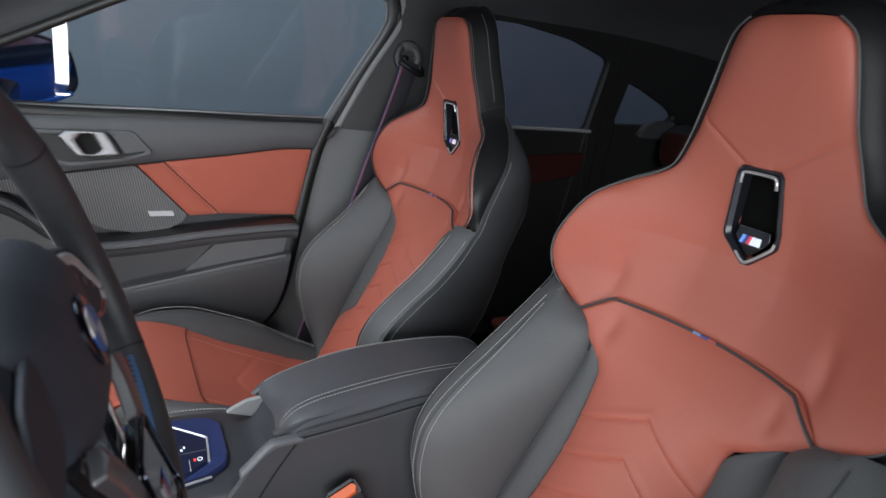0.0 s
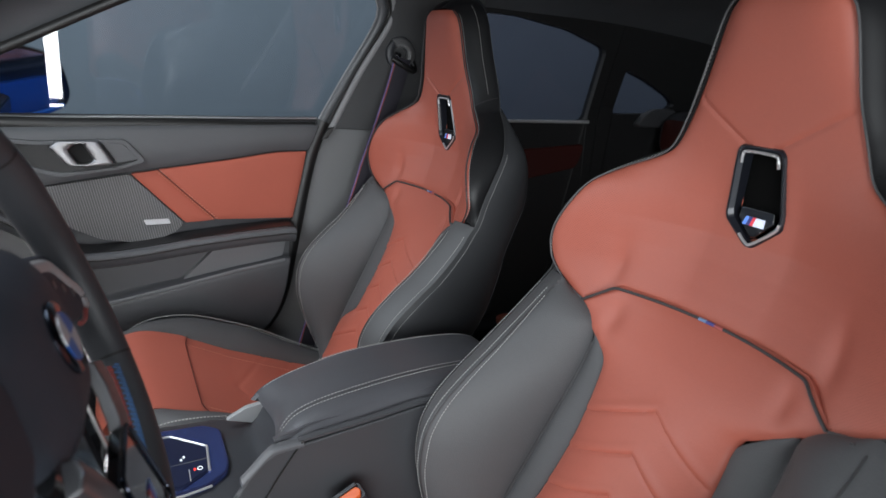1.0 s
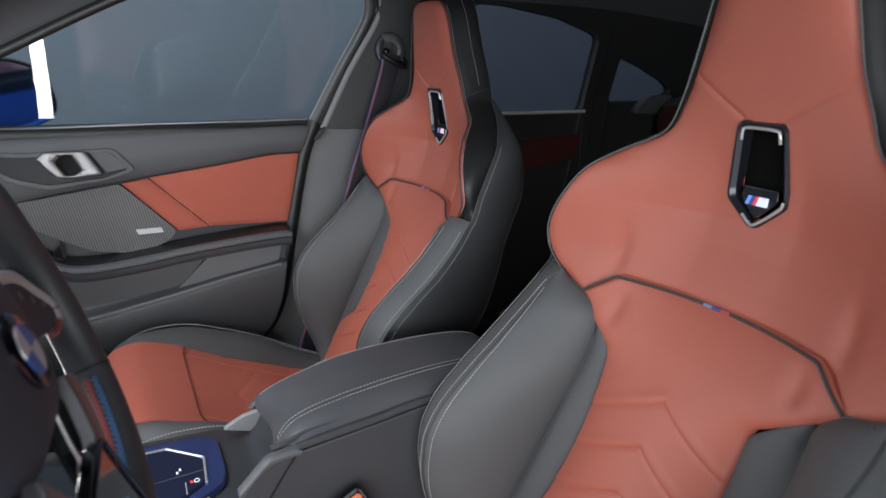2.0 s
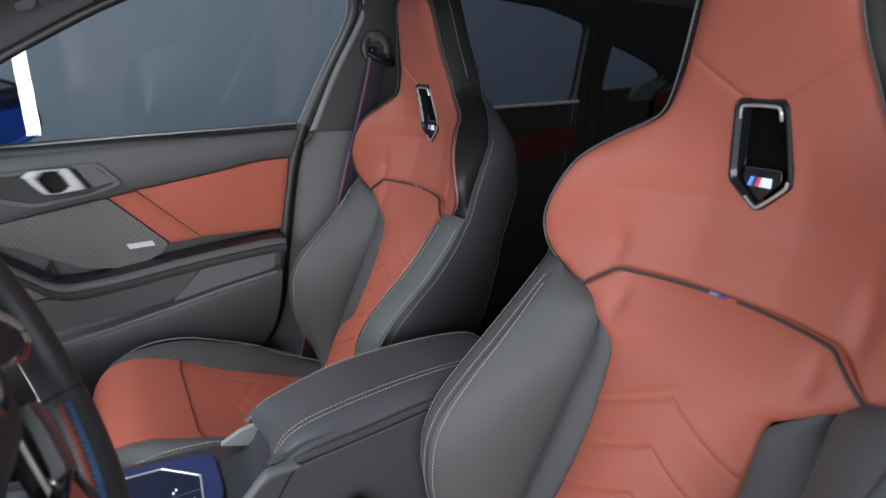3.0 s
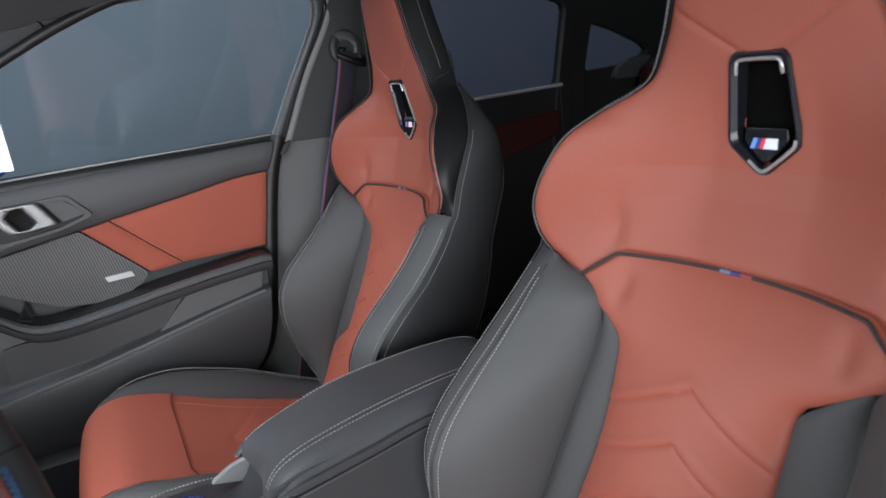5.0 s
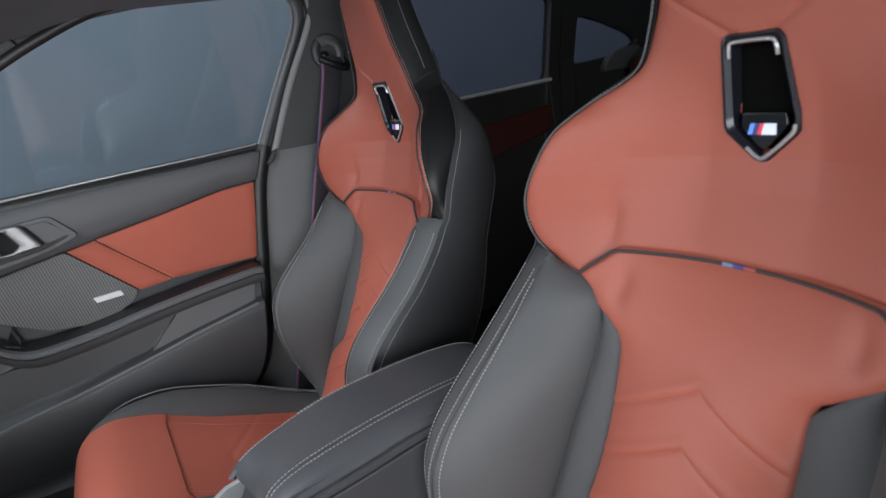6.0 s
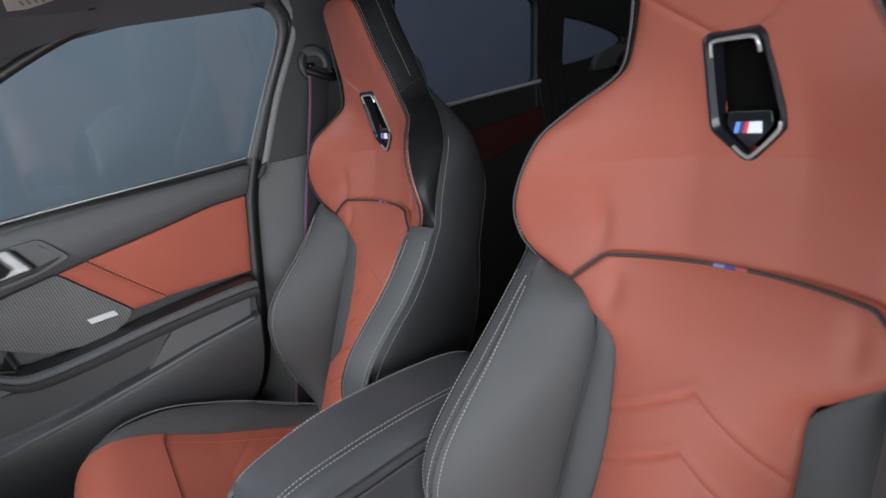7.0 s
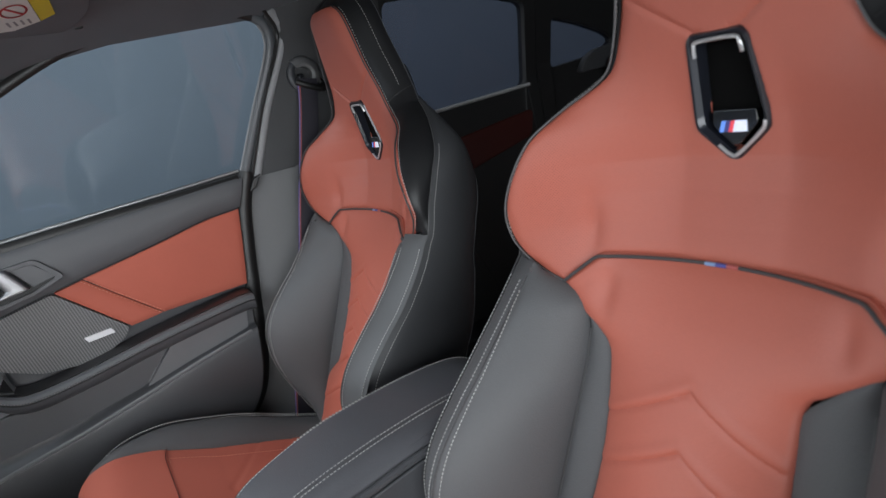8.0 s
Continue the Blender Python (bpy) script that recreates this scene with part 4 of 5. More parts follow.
REAR_EDGE = smooth_line([(-0.153, 0.972), (-0.180, 0.903), (-0.199, 0.82), (-0.213, 0.742), (-0.230, 0.645), (-0.243, 0.572), (-0.265, 0.510), (-0.300, 0.468), (-0.36, 0.445)], 40)
core = [(-1.15, 0.42)] + [(-1.15, 0.955), (-0.7, 0.960)] + [tuple(p) for p in REAR_EDGE]
door_part("door_core", prism_bm(core, 0.06, at_y(0.722)), trim_dark, "dark door core", False)
# black rubber seal along the rear edge
sealp = np.array([(x + 0.010, 0.716, z) for x, z in REAR_EDGE])
door_part("edge_seal", tube_bm(sealp, 0, 10, None, (0.012, 0.016, (0, 1, 0))), rubber, "black rubber seal along the door's rear edge")
# upper pad under the window
LOW = smooth_line([(-1.05, 0.765), (-0.90, 0.792), (-0.713, 0.829), (-0.562, 0.856), (-0.369, 0.884), (-0.275, 0.900), (-0.24, 0.904), (-0.182, 0.906)], 70)
TOP = smooth_line([(-1.05, 0.953), (-0.80, 0.957), (-0.52, 0.965), (-0.30, 0.969), (-0.156, 0.972)], 70)
G = []
for a, b in zip(LOW, TOP):
    row = []
    for s in np.linspace(0, 1, 24):
        y = 0.7035 - 0.006 * math.sin(math.pi * min(s * 1.1, 1)) + 0.030 * max(0, (s - 0.82) / 0.18) ** 2
        row.append((a[0] + (b[0] - a[0]) * s, y, a[1] + (b[1] - a[1]) * s))
    G.append(row)
door_part("upper_pad", pad_bm(G, (0, -1, 0), 0.012, 0.002, 0.004), trim_grey, "soft dark grey upper door pad")
door_part("sill_strip", tube_bm(smooth_line([(-1.05, 0.724, 0.957), (-0.80, 0.724, 0.961), (-0.5, 0.724, 0.970), (-0.30, 0.724, 0.974), (-0.158, 0.724, 0.978)], 40), 0.0034, 8), sill_metal, "thin bright strip along the window's foot")
door_part("glass_wiper", tube_bm(smooth_line([(-1.05, 0.730, 0.957), (-0.5, 0.729, 0.968), (-0.155, 0.729, 0.974)], 30), 0.0055, 8), rubber, "black rubber wiper at the glass")
# orange inlay in two leather fields
for nm, A, B in (("inlay_front", [(-0.560, 0.850), (-0.455, 0.741)], [(-0.508, 0.859), (-0.392, 0.746)]),):
    G = between(np.array([(x, 0.706, z) for x, z in even_line(A, 20)]), np.array([(x, 0.706, z) for x, z in even_line(B, 20)]), 12, 0.003, (0, -1, 0))
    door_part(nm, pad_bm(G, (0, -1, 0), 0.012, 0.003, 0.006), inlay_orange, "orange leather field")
A = np.array([(x, 0.706, z) for x, z in smooth_line([(-0.506, 0.860), (-0.369, 0.880), (-0.275, 0.896), (-0.24, 0.900), (-0.186, 0.902)], 50)])
B = np.array([(x, 0.706, z) for x, z in even_line([(-0.390, 0.746), (-0.30, 0.745), (-0.216, 0.744)], 50)])
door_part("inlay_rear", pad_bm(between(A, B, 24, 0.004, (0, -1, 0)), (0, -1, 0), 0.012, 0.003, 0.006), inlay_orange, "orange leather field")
for off in (-0.005, 0.004):
    ln = np.array([(x + off, 0.7015, z) for x, z in even_line([(-0.507, 0.858), (-0.391, 0.748)], 20)])
    door_part("inlay_stitching", stitch_bm(ln, (0, 0, 0), 0.004, 0.003, 0.0006), surface_thread_orange, "orange stitching")
# ribbed speaker grille
GR = [(-0.95, 0.79), (-0.713, 0.826), (-0.564, 0.851), (-0.458, 0.741), (-0.475, 0.722), (-0.510, 0.706), (-0.556, 0.700), (-0.626, 0.711), (-0.678, 0.737), (-0.727, 0.766), (-0.80, 0.79), (-0.95, 0.775)]
grille = door_part("speaker_grille", prism_bm(rounded(GR, 0.008, 4), 0.014, at_y(0.7025)), grille_mat, "grey ribbed speaker grille", True, 0.003)


door_part("maker_plate", prism_bm(rounded([(-0.541, 0.751), (-0.491, 0.7525), (-0.486, 0.7415), (-0.536, 0.740)], 0.002), 0.005, at_y(0.6985)), badge_white, "small silver plate on the grille", True, 0.001)
# inner handle in its bezel
BZ = [(-1.0, 0.925), (-0.80, 0.925), (-0.731, 0.919), (-0.569, 0.926), (-0.529, 0.879), (-0.586, 0.861), (-0.690, 0.846), (-0.748, 0.862), (-0.80, 0.89), (-1.0, 0.89)]
BZi = [(-0.95, 0.917), (-0.80, 0.917), (-0.731, 0.911), (-0.574, 0.918), (-0.543, 0.882), (-0.588, 0.868), (-0.688, 0.855), (-0.742, 0.870), (-0.79, 0.897), (-0.95, 0.898)]
door_part("handle_bezel", plate_bm(rounded(BZ, 0.012), 0.014, at_y(0.6885), (rounded(BZi, 0.010),)), trim_grey, "grey bezel round the handle", True, 0.0015)
# no recess is cut: its shade is painted as a flat black plate
door_part("bezel_shade", prism_bm(rounded(BZi, 0.010), 0.004, at_y(0.6930)), black, "black plate standing in for the recess's shade", False)
door_part("lock_cover", prism_bm(rounded([(-0.612, 0.919), (-0.577, 0.919), (-0.543, 0.885), (-0.585, 0.8765)], 0.003), 0.006, at_y(0.6895)), trim_grey, "flat grey cover beside the handle", True, 0.002)
OUT_H = [(-0.706, 0.908), (-0.692, 0.921), (-0.655, 0.922), (-0.617, 0.922), (-0.589, 0.876), (-0.640, 0.871), (-0.673, 0.872), (-0.706, 0.908)]
IN_H = [(-0.672, 0.903), (-0.660, 0.914), (-0.652, 0.916), (-0.646, 0.915), (-0.629, 0.884), (-0.640, 0.876), (-0.655, 0.875), (-0.672, 0.903)]
bm = bmesh.new()
loops = []
for s, y in ((0.0, 0.700), (0.0, 0.682), (0.04, 0.6785), (0.10, 0.6770), (0.28, 0.6764), (0.5, 0.6762), (0.80, 0.6768), (0.93, 0.6785), (0.985, 0.682), (1.0, 0.700)):
    loop = []
    for k in range(7):
        for f in (0.0, 0.08, 0.35, 0.65, 0.92):
            o = [OUT_H[k][c] + (OUT_H[k + 1][c] - OUT_H[k][c]) * f for c in (0, 1)]
            i = [IN_H[k][c] + (IN_H[k + 1][c] - IN_H[k][c]) * f for c in (0, 1)]
            loop.append((o[0] + (i[0] - o[0]) * s, y, o[1] + (i[1] - o[1]) * s))
    n = len(loop)
    loop = [tuple((loop[q - 1][c] + 2 * loop[q][c] + loop[(q + 1) % n][c]) / 4 for c in (0, 1, 2)) for q in range(n)]
    loops.append([bm.verts.new(p) for p in loop])
for a, d in zip(loops, loops[1:]):
    for k in range(len(a)):
        q = (k + 1) % len(a)
        bm.faces.new((a[k], a[q], d[q], d[k])).smooth = True
bmesh.ops.recalc_face_normals(bm, faces=bm.faces)
door_part("door_handle", bm, handle_metal, "satin metal inner door handle")
door_part("handle_pull", prism_bm(rounded([(-0.675, 0.902), (-0.660, 0.917), (-0.645, 0.918), (-0.626, 0.884), (-0.640, 0.873), (-0.657, 0.873)], 0.004), 0.004, at_y(0.6905)), carpet, "black finger recess", False)
# blue gleam painted as a flat matt piece; it neither glows nor reflects
door_part("blue_gleam_strip", prism_bm(rounded([(-0.705, 0.860), (-0.645, 0.866), (-0.62, 0.862), (-0.69, 0.853)], 0.003), 0.004, at_y(0.698)), blue_strip, "matt blue strip painted for the gleam below the handle", False)
# arm rest
EDGE_LINE = smooth_line([(-1.0, 0.80), (-0.82, 0.785), (-0.735, 0.735), (-0.688, 0.702), (-0.642, 0.692), (-0.549, 0.699), (-0.441, 0.714), (-0.33, 0.726), (-0.238, 0.733), (-0.222, 0.731)], 60)
rings, tops = [], []
for x, z in EDGE_LINE:
    y0 = 0.640 + 0.05 * max(0, (-0.66 - x) / 0.3)
    rings.append([(x, y0 + 0.055, z - 0.036), (x, y0 + 0.030, z - 0.036), (x, y0 + 0.012, z - 0.030), (x, y0 + 0.003, z - 0.018), (x, y0, z - 0.006), (x, y0 + 0.003, z), (x, y0 + 0.010, z + 0.003), (x, y0 + 0.018, z + 0.002), (x, y0 + 0.055, z - 0.006)])
    tops.append([(x, y0 + 0.018, z + 0.0035), (x, 0.712, z + 0.006)])
door_part("arm_rest", loft_bm(rings), trim_grey, "soft grey arm rest")
door_part("arm_rest_top", pad_bm(np.array(tops), (0, 0, 1), 0.006, 0), tray_black, "semi-gloss black top of the arm rest")
ln = np.array([(x, 0.640 + 0.0005 + 0.05 * max(0, (-0.66 - x) / 0.3) - 0.0005, z - 0.0075) for x, z in EDGE_LINE])
door_part("arm_rest_seam", tube_bm(ln + (0, 0.0004, -0.003), 0.0012, 6), rubber, "dark seam")
door_part("arm_rest_stitching", stitch_bm(ln, (0, 0, 0), 0.003, 0.002, 0.0006), surface("grey_thread", (0.2, 0.2, 0.2), 0.7), "grey stitching")
door_part("pull_cup", prism_bm([(-0.675, 0.702), (-0.700, 0.712), (-0.683, 0.737)], 0.03, at_y(0.672)), gloss_black, "small black wedge in the pull cup", False)
# lower panel with its ridge
RIDGE = prof([(-1.1, 0.50), (-0.767, 0.556), (-0.69, 0.569), (-0.59, 0.585), (-0.472, 0.609), (-0.358, 0.634), (-0.244, 0.654), (-0.2, 0.660)])
rear_x = lambda z: np.interp(z, REAR_EDGE[::-1, 1], REAR_EDGE[::-1, 0])
arm_z = lambda x: np.interp(x, EDGE_LINE[:, 0], EDGE_LINE[:, 1]) - 0.03
G = []
for s in np.linspace(0, 1, 60):
    row = []
    for q in np.linspace(0, 1, 44):
        x = -1.1 + (-0.222 + 1.1) * s
        zr = RIDGE(x)[0]
        if q < 0.4:
            z = arm_z(x) + (zr - arm_z(x)) * (q / 0.4)
            y = 0.690 - 0.012 * (q / 0.4)
            if q > 0.33:
                y -= 0.020 * ((q - 0.33) / 0.07) ** 2
        else:
            k = (q - 0.4) / 0.6
            z = zr + (0.425 - zr) * k
            y = 0.658 - 0.008 * math.sin(math.pi * k) + 0.035 * k ** 2
        xr = rear_x(max(z, 0.446)) - 0.004
        xx = -1.1 + (xr + 1.1) * s
        row.append((xx, y, z))
    G.append(row)
door_part("lower_panel", pad_bm(G, (0, -1, 0), 0.02, 0.0), door_plastic, "dark lower door panel with a raised ridge")
door_part("pocket_panel", prism_bm(rounded([(-0.395, 0.690), (-0.470, 0.616), (-0.393, 0.632), (-0.247, 0.661), (-0.238, 0.704)], 0.004), 0.02, lambda u, v, w: (u, 0.674 + w, v)), trim_mid, "grey panel above the ridge", True, 0.002)
door_part("pocket_front", prism_bm(rounded([(-0.401, 0.688), (-0.474, 0.622), (-0.60, 0.603), (-0.74, 0.590), (-0.74, 0.66), (-0.70, 0.665), (-0.62, 0.655), (-0.5, 0.668)], 0.004), 0.01, lambda u, v, w: (u, 0.677 + w, v)), trim_grey, "grey panel above the ridge", True, 0.002)
rl = np.array([(x, 0.6565, RIDGE(x)[0] + 0.002) for x in np.linspace(-0.78, -0.245, 40)])
door_part("ridge_strip", tube_bm(rl, 0, 8, None, (0.004, 0.0022, (0, 0, 1))), trim_mid, "grey edge of the ridge")
door_part("sill_rubber", tube_bm(smooth_line([(-1.0, 0.712, 0.949), (-0.7, 0.7115, 0.951), (-0.5, 0.7105, 0.955), (-0.30, 0.7095, 0.956), (-0.165, 0.7095, 0.9585)], 40), 0, 10, None, (0.0125, 0.006, (0, 0, 1))), rubber, "black rubber lip under the window")
# the window pane: bowed glass between the door's foot and the roof rail
zs = np.linspace(0.945, 1.30, 26)
xs = np.linspace(-1.0, 0.0, 30)


def pane_y(x, z):
    return lean(z) + 0.016 + 0.035 * ((z - 0.945) / 0.355) * (1 - (z - 0.945) / 0.355)


G = np.array([[(x, pane_y(x, z), z) for x in xs] for z in zs])
bm = pad_bm(G, (0, -1, 0), 0.003, 0)
pane = door_part("window_pane", bm, clear_glass, "clear side window glass")
pane.visible_shadow = False


# ---- outside mirror ----
mirror = thing("outside_mirror", "dark door mirror with blue reflections outside the window", "mirror", (-0.77, 0.95, 0.95))
MO = Vector((0.77, -0.95, -0.95))
rings = []
SHELL = rounded([(-0.13, 0.060), (-0.05, 0.078), (0.009, 0.083), (0.050, 0.072), (0.082, 0.055), (0.093, 0.024), (0.102, -0.027), (0.090, -0.056), (0.045, -0.072), (-0.037, -0.086), (-0.10, -0.086), (-0.14, -0.05)], 0.02)


def mirror_ring(f, depth):
    return [(-0.77 + u * f * 0.95 + depth * 0.35, 1.0 + u * 0.45 - v * 0.10 - depth, 1.013 + v * f) for u, v in SHELL]


part_bm = loft_bm([mirror_ring(0.3, -0.12), mirror_ring(0.75, -0.09), mirror_ring(0.97, -0.03), mirror_ring(1.0, 0.0), mirror_ring(0.95, 0.008)])
bmesh.ops.translate(part_bm, verts=part_bm.verts, vec=MO)
part("mirror_housing", part_bm, gloss_black, mirror, "glossy black mirror housing")
bm = loft_bm([[(-0.77 + u * f * 0.95 + d * 0.35, 1.0 + u * 0.45 - v * 0.10 - d, 1.013 + v * f) for u, v in SHELL] for f, d in ((0.88, 0.004), (0.88, 0.0105))])
bmesh.ops.translate(bm, verts=bm.verts, vec=MO)
# the blue flank's reflection is helped by a blue colour in the glass
part("mirror_glass", bm, surface("mirror_blue_reflection", (0.45, 0.62, 0.98), 0.03, 1.0, 0, 300, 0.02), mirror, "mirror glass, coloured blue for the flank's reflection", False)
bm = tube_bm(smooth_line([(-0.87, 0.955, 0.938), (-0.79, 0.99, 0.934), (-0.73, 1.012, 0.944), (-0.69, 1.03, 0.962)], 20), 0.006, 8)
bmesh.ops.translate(bm, verts=bm.verts, vec=MO)
part("lower_trim", bm, blue_paint, mirror, "blue painted lower edge")
bm = loft_bm([[(-0.86, 0.78, 0.93), (-0.80, 0.78, 0.93), (-0.80, 0.78, 0.96), (-0.86, 0.78, 0.96)], [(-0.86, 0.97, 0.945), (-0.79, 0.97, 0.945), (-0.79, 0.97, 0.985), (-0.86, 0.97, 0.985)]])
bmesh.ops.translate(bm, verts=bm.verts, vec=MO)
part("mirror_arm", bm, gloss_black, mirror, "black mirror arm", True, 0.008)


# ---- centre console ----
console = thing("centre_console", "charcoal leather centre console with padded arm rest", "console", (-0.35, 0, 0.26))
CO = Vector((0.35, 0, -0.26))


def console_part(name, bm, material, label="", smooth=True, bevel=0.0, parent=None):
    bmesh.ops.translate(bm, verts=bm.verts, vec=CO)
    return part(name, bm, material, parent or console, label, smooth, bevel)


# the lid's leather: guide lines from the back to the front lip, along the far edge, the near seam and the near foot
LID_FAR = smooth_line([(-0.072, 0.030, 0.684), (-0.085, 0.040, 0.697), (-0.110, 0.045, 0.704), (-0.16, 0.047, 0.7065), (-0.218, 0.047, 0.7055), (-0.29, 0.047, 0.6995), (-0.341, 0.047, 0.689), (-0.391, 0.047, 0.674), (-0.415, 0.047, 0.664), (-0.426, 0.048, 0.656), (-0.4325, 0.050, 0.647)], 60)
LID_SEAM = smooth_line([(-0.070, -0.046, 0.690), (-0.090, -0.054, 0.702), (-0.120, -0.058, 0.708), (-0.192, -0.058, 0.7070), (-0.26, -0.058, 0.7010), (-0.309, -0.058, 0.6940), (-0.34, -0.058, 0.6885), (-0.371, -0.058, 0.6815), (-0.393, -0.059, 0.6745), (-0.408, -0.061, 0.667), (-0.420, -0.066, 0.656), (-0.430, -0.076, 0.644)], 60)
LID_FOOT = smooth_line([(-0.070, -0.070, 0.676), (-0.085, -0.090, 0.689), (-0.12, -0.096, 0.697), (-0.20, -0.098, 0.691), (-0.241, -0.098, 0.686), (-0.277, -0.098, 0.678), (-0.324, -0.098, 0.671), (-0.354, -0.098, 0.668), (-0.39, -0.098, 0.6635), (-0.405, -0.099, 0.658), (-0.420, -0.099, 0.6545), (-0.433, -0.095, 0.6495)], 60)


def lid_row(k):
    """Points across the lid at step k: far side face, crowned top, near seam, rounded near side."""
    a, m, f = LID_FAR[k], LID_SEAM[k], LID_FOOT[k]
    front = max(0.0, (k - 47) / 12.0)
    row = [a + np.array((0.0, 0.010, -0.026)) * (1 - front) + np.array((0.006, -0.004, -0.010)) * front, a + np.array((0.0, 0.006, -0.008)), a + np.array((0, 0.002, -0.002))]
    for q in np.linspace(0.0, 1.0, 15):
        sag = 0.0022 * math.sin(math.pi * q)
        notch = 0.012 * front ** 2 * math.exp(-((q - 0.5) / 0.35) ** 2)
        row.append(a * (1 - q) + m * q + np.array((notch, 0, sag - 0.010 * front ** 2 * math.sin(math.pi * q))))
    for q in np.linspace(0.0, 1.0, 9)[1:]:
        out = 0.0085 * min(1.0, float(np.linalg.norm(m - f)) / 0.05) ** 1.5 * math.sin(math.pi * q ** 0.8)
        row.append(m * (1 - q) + f * q + np.array((0, -out, out * 0.55)))
    row.append(f + np.array((0.0, 0.010, -0.003)))
    return row


LID = np.array([lid_row(k) for k in range(60)])
lid = console_part("arm_rest_lid", pad_bm(LID, (0, 0, 1), 0.010, 0.0), console_leather, "padded charcoal leather arm rest lid")
# core under the leather, set back from the front lip
console_part("lid_core", loft_bm([[(x, -0.088, z0), (x, -0.088, z0 + 0.004), (x, 0.044, z0 + 0.004), (x, 0.050, z0 - 0.012), (x, 0.050, z0 - 0.030), (x, -0.088, z0 - 0.012)] for x, z0 in ((-0.402, 0.652), (-0.36, 0.662), (-0.30, 0.671), (-0.20, 0.686), (-0.10, 0.690))]), trim_dark, "dark core under the lid", False, parent=lid)
lid_n = out_normals(LID, (0, -0.3, 1))
for a, d, q in ((3, 4, 0.5), (16, 17, 0.55), (17, 18, 0.65)):
    row = LID[2:58, a] * (1 - q) + LID[2:58, d] * q + (lid_n[2:58, a] + lid_n[2:58, d]) * 0.0005
    console_part("lid_stitching", stitch_bm(row, (0, 0, 0), 0.0030, 0.0018, 0.00048), thread, "pale contrast stitching", parent=lid)
console_part("lid_stitching", stitch_bm(LID[4:44, 2] + (0, 0.002, 0.0006), (0, 0, 0), 0.0030, 0.0018, 0.00048), thread, "pale contrast stitching", parent=lid)
console_part("lid_seam", tube_bm(LID[1:59, 17] + lid_n[1:59, 17] * -0.0002 + (0, -0.001, 0), 0.0010, 6), cord, "dark seam between the stitch rows", parent=lid)
# pale wedge beside the lid's front
console_part("side_wedge", prism_bm([(-0.4695, 0.606), (-0.4655, 0.6095), (-0.443, 0.6215), (-0.40, 0.630), (-0.398, 0.592), (-0.412, 0.590)], 0.009, lambda u, v, w: (u, 0.060 + w, v)), trim_light, "light grey wedge beside the lid", True, 0.0015)
FLANK = [(-0.50, 0.575), (-0.482, 0.600), (-0.472, 0.616), (-0.456, 0.637), (-0.436, 0.649), (-0.395, 0.6555), (-0.30, 0.6695), (-0.243, 0.679), (-0.10, 0.693), (-0.10, 0.5), (-0.50, 0.5)]
console_part("console_flank", prism_bm(FLANK, 0.010, lambda u, v, w: (u, -0.1085 + w, v)), flank_plastic, "dark console flank", True, 0.003)
# body
rings = []
BODY_T = prof([(-1.0, 0.70), (-0.85, 0.64), (-0.62, 0.594), (-0.44, 0.592), (-0.43, 0.598), (-0.41, 0.635), (-0.40, 0.641), (-0.322, 0.656), (-0.236, 0.669), (-0.10, 0.680), (0.05, 0.66), (0.14, 0.60)])
for x in np.r_[np.linspace(-0.95, -0.5, 12), np.linspace(-0.48, -0.40, 10), np.linspace(-0.36, 0.14, 14)]:
    t = BODY_T(x)[0]
    hw = 0.096 + 0.010 * min(max((-0.42 - x) / 0.06, 0), 1)
    half = [(0.0, t), (hw - 0.020, t), (hw - 0.006, t - 0.004), (hw, t - 0.014), (hw + 0.002, t - 0.05), (hw + 0.004, 0.45), (hw + 0.004, 0.262), (0.0, 0.262)]
    rings.append([(x, y * (0.84 if x > -0.42 else 0.84 + 0.16 * min(1, (-0.42 - x) / 0.06)), z) for y, z in half] + [(x, -y, z) for y, z in half[-2:0:-1]])
console_part("console_body", loft_bm(rings), trim_dark, "dark console body", True, 0.003)
# grey guard rail: level under the lid, bent down to the tray at its front
GUARD = [(-0.402, 0.6605), (-0.434, 0.6575), (-0.446, 0.652), (-0.468, 0.629), (-0.478, 0.619)]
bm = bmesh.new()
Vg = [[bm.verts.new(p) for p in ((x, -0.1115, z - 0.009), (x, -0.1115, z - 0.004), (x, -0.1085, z - 0.0015), (x, -0.100, z - 0.0010), (x, -0.095, z - 0.003), (x, -0.095, z - 0.012))] for x, z in smooth_line(GUARD, 24)]
for a, d in zip(Vg, Vg[1:]):
    for k in range(6):
        bm.faces.new((a[k], a[(k + 1) % 6], d[(k + 1) % 6], d[k]))
bm.faces.new(Vg[0][::-1])
bm.faces.new(Vg[-1])
console_part("guard_rail", bm, trim_grey, "grey guard rail beside the tray", True, 0.0012)
ledge = smooth_line([(-0.408, -0.1035, 0.6585), (-0.395, -0.1035, 0.6605), (-0.355, -0.1035, 0.6660), (-0.30, -0.1035, 0.6740), (-0.243, -0.1035, 0.6835), (-0.12, -0.1035, 0.695)], 40)
console_part("side_ledge", tube_bm(ledge, 0, 8, None, (0.005, 0.0045, (0, 1, 0.4))), flank_plastic, "dark ledge along the console's side")
joint = smooth_line([(-0.404, -0.1095, 0.659), (-0.421, -0.1105, 0.635), (-0.442, -0.1115, 0.602), (-0.470, -0.1125, 0.55)], 24)
console_part("flank_joint", tube_bm(joint, 0.0013, 6), rubber, "thin dark joint in the console's side")
# gloss cover ahead of the selector
cov = np.array([[(x, y, BODY_T(x)[0] + 0.003) for y in np.linspace(-0.085, 0.085, 8)] for x in np.linspace(-0.93, -0.625, 16)])
